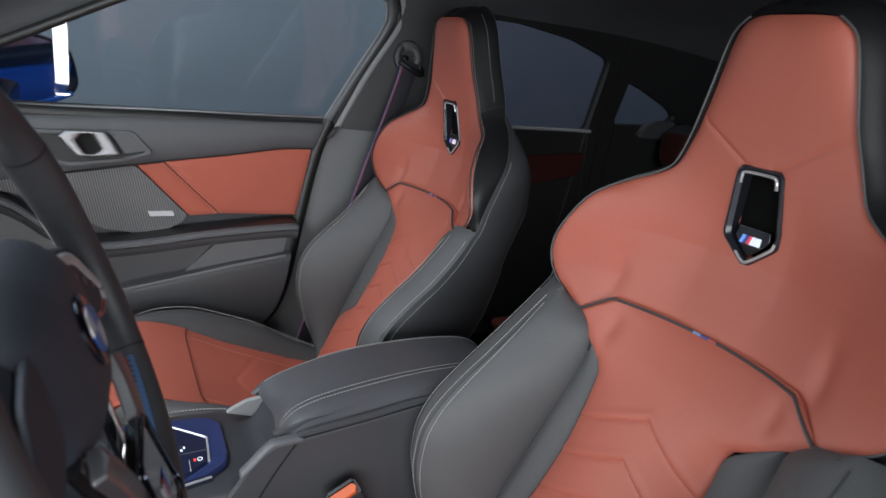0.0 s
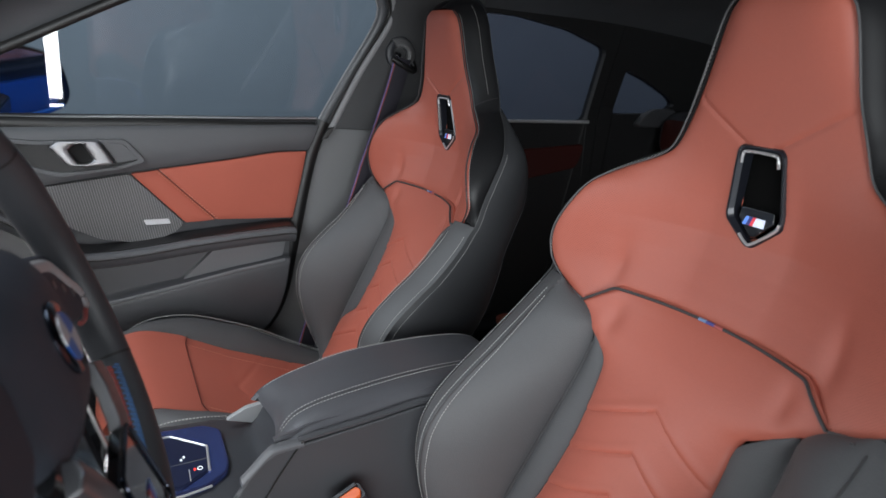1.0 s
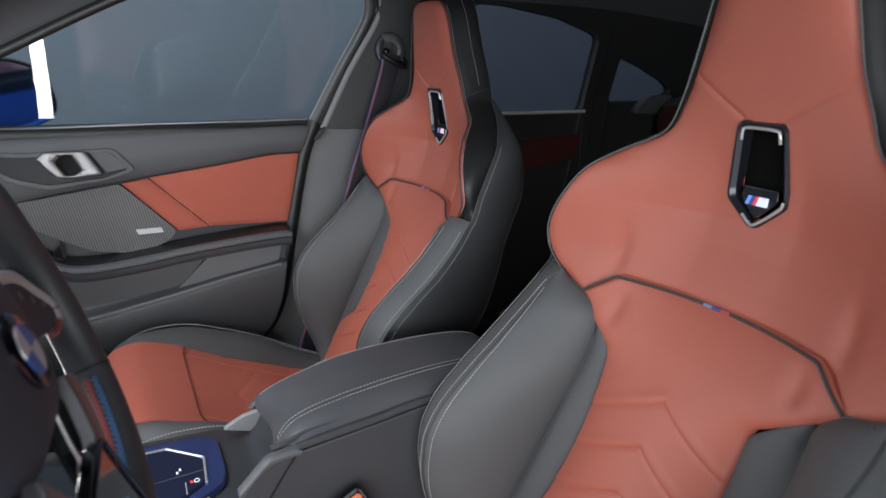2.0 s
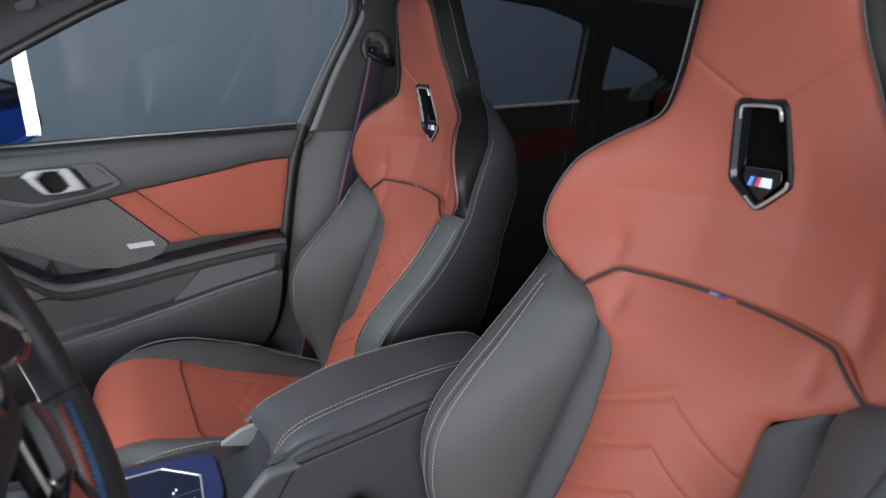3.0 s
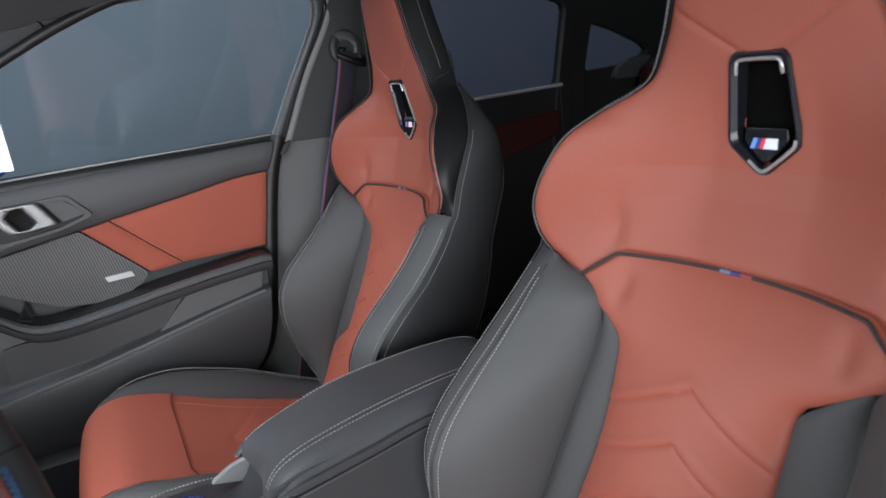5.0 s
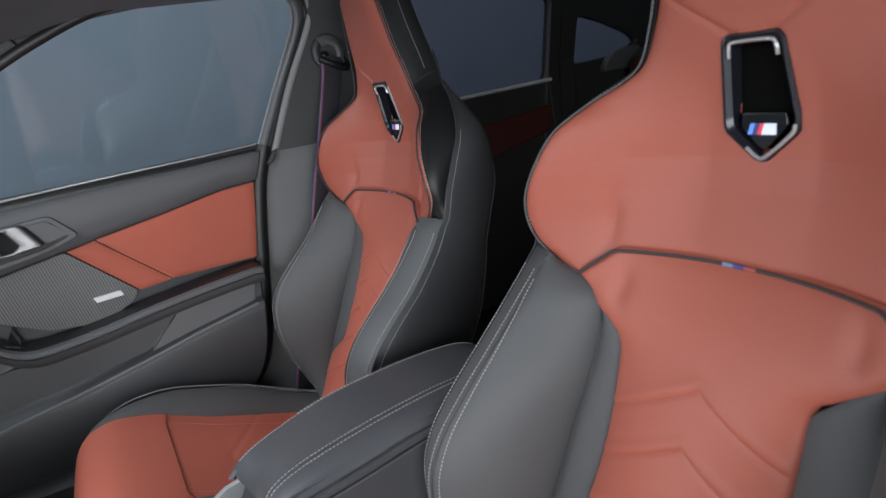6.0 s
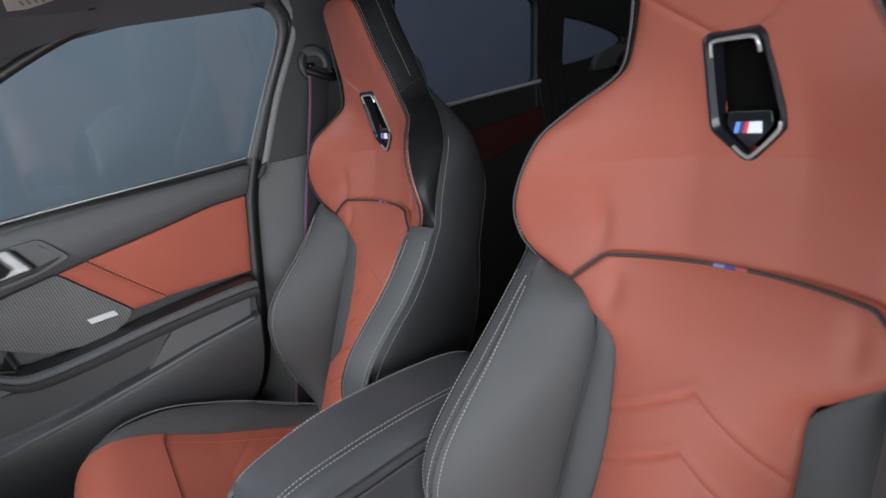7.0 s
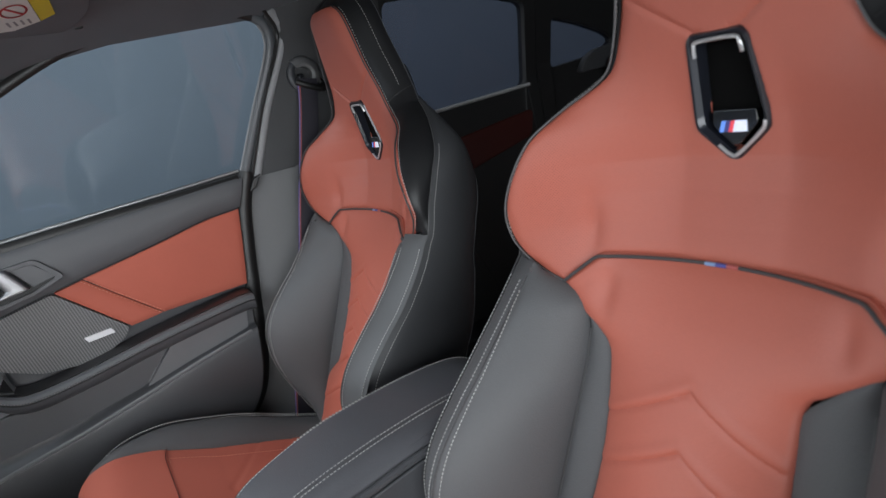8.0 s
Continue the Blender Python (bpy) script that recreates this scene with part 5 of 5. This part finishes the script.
console_part("tray_cover", pad_bm(cov, (0, 0, 1), 0.002, 0.001, 0.004), gloss_black, "gloss black tray cover")
# selector panel; the blue reflection on its rim is put into the metal's colour
navy_key = surface("navy_key", (0.010, 0.014, 0.040), 0.32, 0, 0, 400, 0.08, 6, specular=0.3)
PAN = rounded([(-0.62, 0.074), (-0.500, 0.072), (-0.479, 0.054), (-0.480, -0.029), (-0.486, -0.054), (-0.511, -0.075), (-0.545, -0.083), (-0.62, -0.085)], 0.008)
panel_rim = console_part("selector_panel", prism_bm(PAN, 0.010, lambda u, v, w: (u, v, 0.590 + w)), surface("blue_reflection_metal", (0.13, 0.17, 0.46), 0.20, 0.9, 0, 300, 0.15, 6), "metallic selector panel, coloured blue-violet for its reflections", True, 0.004)
INN = rounded([(-0.62, 0.048), (-0.546, 0.048), (-0.505, 0.010), (-0.509, -0.048), (-0.542, -0.075), (-0.62, -0.077)], 0.004)
console_part("selector_glass", prism_bm(INN, 0.003, lambda u, v, w: (u, v, 0.5985 + w)), navy_key, "dark blue-black key field", True, 0.001, panel_rim)
console_part("selector_frame", tube_bm(even_line([(-0.62, 0.050, 0.6015), (-0.546, 0.050, 0.6015), (-0.503, 0.011, 0.6015), (-0.507, -0.046, 0.6015)], 60), 0.0017, 6), bright_edge_metal, "thin bright frame", parent=panel_rim)
console_part("lower_edge", tube_bm(even_line([(-0.60, -0.0865, 0.598), (-0.541, -0.0845, 0.598), (-0.508, -0.0755, 0.598)], 20), 0.0016, 6), bright_edge_metal, "thin bright lower edge", parent=panel_rim)
console_part("key_field", prism_bm([(-0.60, -0.030), (-0.5425, -0.0235), (-0.507, -0.0195), (-0.5095, -0.045), (-0.541, -0.070), (-0.60, -0.072)], 0.0012, lambda u, v, w: (u, v, 0.6012 + w)), navy_key, "dark blue key field", False, 0, panel_rim)
console_part("key_gap", tube_bm([(-0.60, -0.0295, 0.6022), (-0.5425, -0.0230, 0.6022), (-0.507, -0.0190, 0.6022)], 0.0007, 6), trim_grey, "thin grey gap between the keys", parent=panel_rim)
console_part("key_gap", tube_bm([(-0.5309, -0.0385, 0.6024), (-0.5314, -0.0633, 0.6024)], 0.0006, 6), silver_paint, "thin pale mark between the keys", parent=panel_rim)
for x, y, r, m in ((-0.5381, -0.0132, 0.0013, icon_white), (-0.5343, -0.0074, 0.0013, icon_white), (-0.5241, -0.0399, 0.0013, icon_red)):
    console_part("key_mark", box_bm(x - r, x + r, y - r * 1.5, y + r * 1.5, 0.6017, 0.6030), m, "small lit key mark", False, 0, panel_rim)
console_part("key_mark", tube_bm([(-0.5177 + 0.0030 * math.cos(a), -0.0391 + 0.0036 * math.sin(a), 0.6026) for a in np.linspace(0, 2 * math.pi, 17)], 0.0006, 6), icon_white, "small lit ring mark", parent=panel_rim)


# ---- belt buckle beside the driver's seat ----
buckle = thing("belt_buckle", "black belt buckle with an orange release button beside the seat", "seat belt buckle", (-0.297, -0.098, 0.463))
buckle.scale = (0.8, 0.8, 0.9)
part("buckle_body", loft_bm([[(x * f, y * f, z) for x, y in rounded([(-0.028, -0.015), (0.028, -0.015), (0.028, 0.015), (-0.028, 0.015)], 0.006, 5)] for f, z in ((0.72, 0.0), (0.9, 0.06), (1.0, 0.11), (1.0, 0.152), (0.96, 0.158))]), trim_dark, buckle, "black plastic buckle body")
part("release_button", prism_bm(rounded([(-0.023, -0.012), (0.019, -0.012), (0.024, -0.003), (0.020, 0.006), (-0.023, 0.006)], 0.003, 4), 0.010, lambda u, v, w: (u, v, 0.1535 + w)), buckle_red, buckle, "orange release button", True, 0.002)
part("buckle_lip", box_bm(-0.023, 0.023, 0.0075, 0.0140, 0.150, 0.164), trim_dark, buckle, "black slot edge", True, 0.002)
part("buckle_stalk", box_bm(-0.012, 0.012, -0.006, 0.006, -0.16, 0.01), rubber, buckle, "black buckle stalk", True, 0.003)
buckle.rotation_euler = (radians(16), radians(-26), radians(4))

# ---- passenger's seat belt ----
belt = thing("seat_belt", "black seat belt with a violet edge stripe on the middle pillar", "seat belt", (0.0, 0.64, 1.13))
BO = Vector((0.0, -0.64, -1.13))


def belt_part(name, bm, material, label="", smooth=True, bevel=0.0):
    bmesh.ops.translate(bm, verts=bm.verts, vec=BO)
    return part(name, bm, material, belt, label, smooth, bevel)


hous = [[(0.005 + r * 0.028 * math.cos(a) + 0.004, 0.668 - d, 1.140 + r * 0.034 * math.sin(a)) for a in np.linspace(0, 2 * math.pi, 28, endpoint=False)] for r, d in ((1.2, 0.0), (1.15, 0.012), (1.0, 0.026), (0.82, 0.034), (0.70, 0.036), (0.66, 0.030), (0.62, 0.018))]
belt_part("height_adjuster", loft_bm(hous), trim_dark, "dark rounded belt guide housing")
belt_part("guide_collar", tube_bm([(0.009 + 0.026 * math.cos(a), 0.634, 1.138 + 0.030 * math.sin(a)) for a in np.linspace(0.9, 5.6, 30)], 0, 10, None, (0.0045, 0.008, (0, 1, 0))), trim_dark, "dark rounded collar")
hood = []
for a in np.linspace(-0.55, 2.1, 26):
    f = 0.5 + 0.5 * math.sin(math.pi * (a + 0.55) / 2.65)
    hood.append([(0.006 + (r + 0.004 * f * q) * math.cos(a), 0.645 - d * (0.6 + 0.4 * f), 1.134 + (r * 1.05 + 0.004 * f * q) * math.sin(a)) for r, d, q in ((0.035, -0.006, 1), (0.036, 0.012, 1), (0.032, 0.022, 0.6), (0.024, 0.026, 0), (0.018, 0.022, 0), (0.017, 0.004, 0))])
belt_part("guide_hood", loft_bm(hood), guide_grey, "grey arched hood over the belt guide")
bm = bmesh.new()
bmesh.ops.create_cone(bm, cap_ends=True, segments=20, radius1=0.0075, radius2=0.0055, depth=0.012, matrix=pose(-0.002, 0.622, 1.134, 90, 0, 0))
belt_part("guide_bolt", bm, gloss_black, "glossy black bolt head", True, 0.001)
belt_part("guide_loop", tube_bm(smooth_line([(-0.018, 0.615, 1.126), (0.008, 0.612, 1.112), (0.036, 0.620, 1.102), (0.044, 0.634, 1.112), (0.030, 0.640, 1.128)], 24), 0.0065, 10), rubber, "black belt guide loop")
strap = smooth_line([(0.006, 0.618, 1.128), (-0.004, 0.620, 1.08), (-0.033, 0.622, 0.98), (-0.062, 0.622, 0.89), (-0.092, 0.622, 0.79), (-0.14, 0.622, 0.66), (-0.185, 0.622, 0.51), (-0.205, 0.625, 0.43), (-0.215, 0.63, 0.38)], 60)
belt_part("webbing", tube_bm(strap + (0.002, 0, 0), 0, 8, None, (0.022, 0.0012, (1, 0.12, 0))), belt_mat, "black belt webbing")
belt_part("edge_stripe", tube_bm(strap + (-0.0185, -0.002, 0), 0, 6, None, (0.0016, 0.0012, (1, 0.12, 0))), surface("violet_thread", (0.20, 0.16, 0.38), 0.6), "violet edge stripe")
belt_part("edge_stripe", tube_bm(strap + (-0.0155, -0.002, 0), 0, 6, None, (0.0012, 0.0012, (1, 0.12, 0))), stripe_red, "red edge stripe")
belt_part("lower_anchor", box_bm(-0.25, -0.16, 0.60, 0.66, 0.36, 0.40), trim_dark, "dark belt anchor", True, 0.008)

# ---- sun visor ----
visor = thing("sun_visor", "dark grey sun visor with a white and yellow label", "sun visor", (-0.45, 0.35, 1.285))
VIS = rounded([(-0.55, 0.08), (-0.362, 0.08), (-0.358, 0.44), (-0.378, 0.535), (-0.425, 0.598), (-0.55, 0.585)], 0.03)


def visor_z(u, v):
    return -0.001 + 0.05 * u - 0.03 * v


part("visor_board", prism_bm([(x + 0.45, y - 0.35) for x, y in VIS], 0.016, lambda u, v, w: (u, v, visor_z(u, v) + w)), headliner_cloth, visor, "dark grey cloth visor board", True, 0.006)


part("visor_clip", box_bm(0.070, 0.084, 0.200, 0.232, -0.004, 0.014), rubber, visor, "black visor hinge clip", True, 0.003)


def on_visor(lift):
    return lambda u, v, w: (u, v, visor_z(u, v) - lift + w)


part("label_white", prism_bm([(-0.040, -0.09), (0.008, -0.09), (0.022, 0.078), (-0.014, 0.108), (-0.040, 0.10)], 0.001, on_visor(0.0015)), white_label, visor, "white warning label", False)
part("label_yellow", prism_bm([(0.009, -0.09), (0.032, -0.09), (0.042, 0.049), (0.023, 0.077)], 0.001, on_visor(0.0015)), yellow_label, visor, "yellow warning field", False)
bm = bmesh.new()
for k in range(40):
    a0, a1 = 2 * math.pi * k / 40, 2 * math.pi * (k + 1) / 40
    pts = [(-0.008 + r * math.cos(a), -0.015 + r * 2.2 * math.sin(a)) for a, r in ((a0, 0.017), (a1, 0.017), (a1, 0.014), (a0, 0.014))]
    bm.faces.new([bm.verts.new((u, v, visor_z(u, v) - 0.0022)) for u, v in pts])
bmesh.ops.solidify(bm, geom=bm.faces[:], thickness=0.0004)
part("ban_ring", bm, red_ink, visor, "red ban ring on the label", False)
part("ban_bar", prism_bm([(-0.020, -0.039), (-0.017, -0.041), (0.004, 0.009), (0.001, 0.011)], 0.0006, on_visor(0.0026)), red_ink, visor, "red ban bar on the label", False)
for k in range(4):
    part("label_bar", prism_bm([(-0.022 + 0.009 * k, 0.045), (-0.019 + 0.009 * k, 0.045), (-0.016 + 0.009 * k, 0.075), (-0.019 + 0.009 * k, 0.075)], 0.0006, on_visor(0.0024)), grey_ink, visor, "grey print bar", False)

# ---- steering wheel ----
wheel = thing("steering_wheel", "black leather steering wheel with red and blue cross stitching", "steering wheel", (-0.6467, -0.4028, 0.943))
TW, YAW = radians(21.7), radians(-3.1)
WN = np.array((math.cos(TW) * math.cos(YAW), math.cos(TW) * math.sin(YAW), math.sin(TW)))
WU = np.cross((0, 0, 1), WN)
WU = WU / np.linalg.norm(WU)
WV = np.cross(WN, WU)  # up in the wheel's plane


def wp(y, v, n=0.0):
    return tuple(WU * y + WV * v + WN * n)


RIM, TUBE = 0.1716, 0.0142


def rim_radius(a):
    """The rim is a little flattened at its foot."""
    return RIM * (1 - 0.04 * max(0, -math.sin(a)) ** 6)


def rim_point(a, b, lift=0.0):
    """On the rim at angle a, round its section at angle b: 0 outwards, 90 degrees towards the driver."""
    thumb = 1 + 0.10 * math.exp(-((a - 0.45) / 0.22) ** 2) + 0.10 * math.exp(-((a - 2.69) / 0.22) ** 2)
    e = WU * math.cos(a) + WV * math.sin(a)
    return e * (rim_radius(a) + (TUBE * thumb + lift) * math.cos(b)) + WN * (TUBE * 1.12 * thumb + lift) * math.sin(b)


def rim_piece(a0, a1, n, lift=0.0, closed=False):
    bm = bmesh.new()
    V = [[bm.verts.new(rim_point(a, b, lift)) for b in np.linspace(0, 2 * math.pi, 20, endpoint=False)] for a in np.linspace(a0, a1, n, endpoint=not closed)]
    for A, B in zip(V, V[1:] + (V[:1] if closed else [])):
        for k in range(20):
            bm.faces.new((A[k], A[(k + 1) % 20], B[(k + 1) % 20], B[k]))
    return bm


part("rim", rim_piece(0, 2 * math.pi, 110, 0, True), rim_leather, wheel, "black leather rim")
for a in (-0.50, -2.64, 0.62, 2.52):
    part("rim_seam", rim_piece(a - 0.006, a + 0.006, 3, 0.0004), rubber, wheel, "seam between the rim's leather fields")
for side, mt, off in (("blue", blue_thread, -0.17), ("red", red_thread, 0.17)):
    bm = bmesh.new()
    for a in np.arange(-2.58, -0.55, 0.030):
        tube_bm([rim_point(a - 0.008, math.pi - 0.08 + off - 0.15, 0.0008), rim_point(a + 0.008, math.pi - 0.08 + off + 0.15, 0.0008)], 0.0007, 5, bm)
        tube_bm([rim_point(a + 0.008, math.pi - 0.08 + off - 0.15, 0.0008), rim_point(a + 0.018, math.pi - 0.08 + off + 0.05, 0.0008)], 0.0006, 5, bm)
    part("cross_stitching", bm, mt, wheel, side + " cross stitching")
# hub: domed airbag cover with a softly cut lower lip
HUB = rounded([(-0.088, 0.042), (-0.05, 0.064), (0.05, 0.064), (0.088, 0.040), (0.080, -0.030), (0.050, -0.064), (-0.050, -0.064), (-0.080, -0.030)], 0.045, 9)
hub_rings = [[wp(y * f, v * f, n) for y, v in HUB] for f, n in [(0.70, -0.075), (0.95, -0.045)] + [(f, -0.022 + 0.040 * math.sqrt(1 - f ** 3)) for f in (1.0, 0.985, 0.96, 0.92, 0.86, 0.78, 0.66, 0.5, 0.3, 0.1)]]
part("airbag_cover", loft_bm(hub_rings), wheel_plastic, wheel, "dark blue-black airbag cover")


def disc(r, n0, n1):
    return [[wp(r * f * math.cos(a), r * f * math.sin(a), n) for a in np.linspace(0, 2 * math.pi, 32, endpoint=False)] for f, n in ((1.0, n0), (1.0, n1 - 0.0015), (0.9, n1))]


emb = part("emblem", loft_bm(disc(0.0235, 0.010, 0.0205)), dark_chrome, wheel, "round dark chrome emblem ring", True)
for k in range(4):
    a0 = k * math.pi / 2
    pts = [(0, 0)] + [(0.0155 * math.cos(a0 + t), 0.0155 * math.sin(a0 + t)) for t in np.linspace(0, math.pi / 2, 8)]
    part("emblem_quarter", prism_bm(pts, 0.0012, lambda u, v, w: wp(u, v, 0.0202 + w)), (emblem_blue, badge_white)[k % 2], emb, ("blue", "white")[k % 2] + " emblem quarter", False)
# side spokes with key fields, bright upper edges and a lower edge with its red reflection painted on
for s in (1, -1):
    sp = [[wp(s * y, v + dv, n) for dv, n in ((h, -0.022), (h, -0.010), (h * 0.6, -0.004), (-h * 0.6, -0.004), (-h, -0.010), (-h, -0.022))] for y, v, h in ((0.055, 0.004, 0.036), (0.09, 0.004, 0.032), (0.13, 0.002, 0.024), (0.162, 0.0, 0.018))]
    spoke = part("spoke", loft_bm(sp), wheel_plastic, wheel, "black side spoke", True, 0.006)
    kf = [(s * y, v) for y, v in rounded([(0.060, 0.030), (0.110, 0.016), (0.152, -0.020), (0.148, -0.032), (0.118, -0.030), (0.085, -0.022)], 0.008)]
    part("key_pad", prism_bm(kf if s > 0 else kf[::-1], 0.005, lambda u, v, w: wp(u, v, -0.002 + w)), wheel_plastic, spoke, "black key pad", True, 0.002)
    if s > 0:
        part("key_trim", tube_bm([wp(y, v, 0.0030) for y, v in smooth_line([(0.056, 0.032), (0.085, 0.026), (0.112, 0.017), (0.134, -0.002), (0.154, -0.021), (0.149, -0.033)], 36)], 0, 10, None, (0.0048, 0.0026, wp(0.45, 0.9))), silver_paint, spoke, "satin metal edge of the key pad")
        part("lower_edge", tube_bm([wp(y, v, 0.0020) for y, v in smooth_line([(0.147, -0.034), (0.130, -0.036), (0.112, -0.032)], 12)], 0.0020, 8), stripe_red, spoke, "key pad's lower edge, coloured red for a reflection")
        for u0, v0 in ((0.094, 0.004), (0.112, -0.006), (0.130, -0.016)):
            part("key_mark", prism_bm([(u0, v0), (u0 + 0.007, v0), (u0 + 0.007, v0 + 0.006), (u0, v0 + 0.006)], 0.001, lambda u, v, w: wp(u, v, 0.0028 + w)), chrome, spoke, "pale key mark", False)
    # lower legs: satin blades that run from the hub's side down to the foot
    leg = part("lower_spoke", loft_bm([[wp(s * (y + dy), v + dv, n + dn) for dy, dv, dn in ((-0.011, 0.004, -0.006), (-0.009, 0.004, 0.003), (0.0, -0.001, 0.006), (0.009, -0.006, 0.003), (0.011, -0.007, -0.006))] for y, v, n in ((0.070, -0.048, 0.006), (0.062, -0.064, 0.008), (0.050, -0.085, 0.008), (0.036, -0.105, 0.006), (0.026, -0.124, 0.002))]), blade_metal, wheel, "satin metal lower spoke", True, 0.002)
    part("spoke_core", tube_bm([wp(s * y, v, -0.010) for y, v in smooth_line([(0.060, -0.050), (0.044, -0.090), (0.030, -0.155)], 14)], 0, 8, None, (0.010, 0.006, (0, 1, 0))), gloss_black, leg, "gloss black spoke back")
    pad = [(0.095, 0.05), (0.130, 0.055), (0.142, 0.03), (0.142, -0.03), (0.125, -0.055), (0.10, -0.035)]
    part("shift_paddle", prism_bm([(s * y, v) for y, v in rounded(pad, 0.008)], 0.005, lambda u, v, w: wp(u, v, -0.045 + w)), trim_dark, wheel, "dark shift paddle", True, 0.002)
# foot bezel between the legs: gloss black, framed, with a small striped badge
BEZ = rounded([(-0.036, -0.086), (0.036, -0.086), (0.044, -0.152), (0.036, -0.158), (-0.036, -0.158), (-0.044, -0.152)], 0.006)
foot = part("foot_bezel", prism_bm(BEZ, 0.012, lambda u, v, w: wp(u, v, 0.001 + w)), gloss_black, wheel, "gloss black foot of the wheel", True, 0.003)
part("foot_frame", tube_bm([wp(u, v, 0.0140) for u, v in BEZ + BEZ[:1]], 0.0016, 8), dark_chrome, foot, "dark chrome frame of the foot")
for k, mt in enumerate((stripe_sky, stripe_navy, stripe_red, badge_white)):
    u0 = 0.012 - 0.0065 * k
    part("foot_badge", prism_bm([(u0 - 0.0055, -0.134), (u0, -0.134), (u0 + 0.003, -0.122), (u0 - 0.0025, -0.122)], 0.001, lambda u, v, w: wp(u, v, 0.0132 + w)), mt, foot, "slanted badge stripe", False)
part("steering_column", loft_bm([[wp(0.05 * math.cos(a), -0.01 + 0.05 * math.sin(a), n) for a in np.linspace(0, 2 * math.pi, 20, endpoint=False)] for n in (-0.06, -0.15, -0.28)]), trim_dark, wheel, "dark steering column")

# ---- rear bench ----
bench = thing("rear_bench", "black rear bench with orange centre panels", "car seat", (0.75, 0, 0.26))
part("bench_cushion", box_bm(-0.45, 0.10, -0.62, 0.62, 0.02, 0.21), black, bench, "black leather bench cushion", True, 0.05)
part("bench_back", loft_bm([[(x0, y, z) for x0, z in ((0.02, 0.16), (0.13, 0.62), (0.17, 0.66), (0.26, 0.66), (0.22, 0.16))] for y in (-0.62, -0.2, 0.2, 0.62)]), black, bench, "black leather bench backrest", True, 0.03)
for s in (1, -1):
    part("bench_panel", prism_bm(rounded([(s * 0.16, -0.45), (s * 0.60, -0.45), (s * 0.60, 0.02), (s * 0.16, 0.02)], 0.04), 0.02, lambda u, v, w: (v, u, 0.214 + w - 0.01)), orange, bench, "orange seat panel", True, 0.008)
    part("bench_back_panel", prism_bm(rounded([(s * 0.16, 0.22), (s * 0.46, 0.22), (s * 0.46, 0.58), (s * 0.16, 0.58)], 0.04), 0.02, lambda u, v, w: (0.02 + (v - 0.16) * 0.24 - 0.012 + w, u, v)), orange, bench, "orange backrest panel", True, 0.008)
    hr = [[(0.19 + 0.055 * math.cos(a) * f, s * 0.575 + 0.13 * g, 0.705 + 0.075 * math.sin(a) * f) for a in np.linspace(0, 2 * math.pi, 20, endpoint=False)] for f, g in ((0.55, -1), (0.9, -0.9), (1, -0.6), (1, 0.6), (0.9, 0.9), (0.55, 1))]
    rest = part("head_rest", loft_bm(hr), console_leather, bench, "dark grey rear headrest")
    part("head_rest_face", loft_bm([[(0.134 - 0.003 * f, s * 0.575 + y * f, 0.705 + z * f) for y, z in rounded([(-0.10, -0.045), (0.10, -0.045), (0.10, 0.05), (-0.10, 0.05)], 0.03)] for f in (1.0, 0.9)]), dim_orange, rest, "orange headrest face, darkened for shade")
part("bench_base", box_bm(-0.38, 0.18, -0.60, 0.60, 0.0, 0.10), trim_dark, bench, "dark bench base", False)

# ---- glowing panel added to make the white reflection in the side glass; no real display ----
glow_panel = thing("reflection_panel", "added white glowing panel, source of the side glass reflection", "display", (-0.735, 0.02, 0.60))
part("panel_face", box_bm(-0.019, 0.019, -0.004, 0.004, 0.024, 0.26), panel_glow, glow_panel, "glowing white face of the added panel", False, 0.003)
part("panel_foot", box_bm(-0.03, 0.03, -0.02, 0.02, -0.06, 0.025), carpet, glow_panel, "matt black foot of the added panel", True, 0.004)
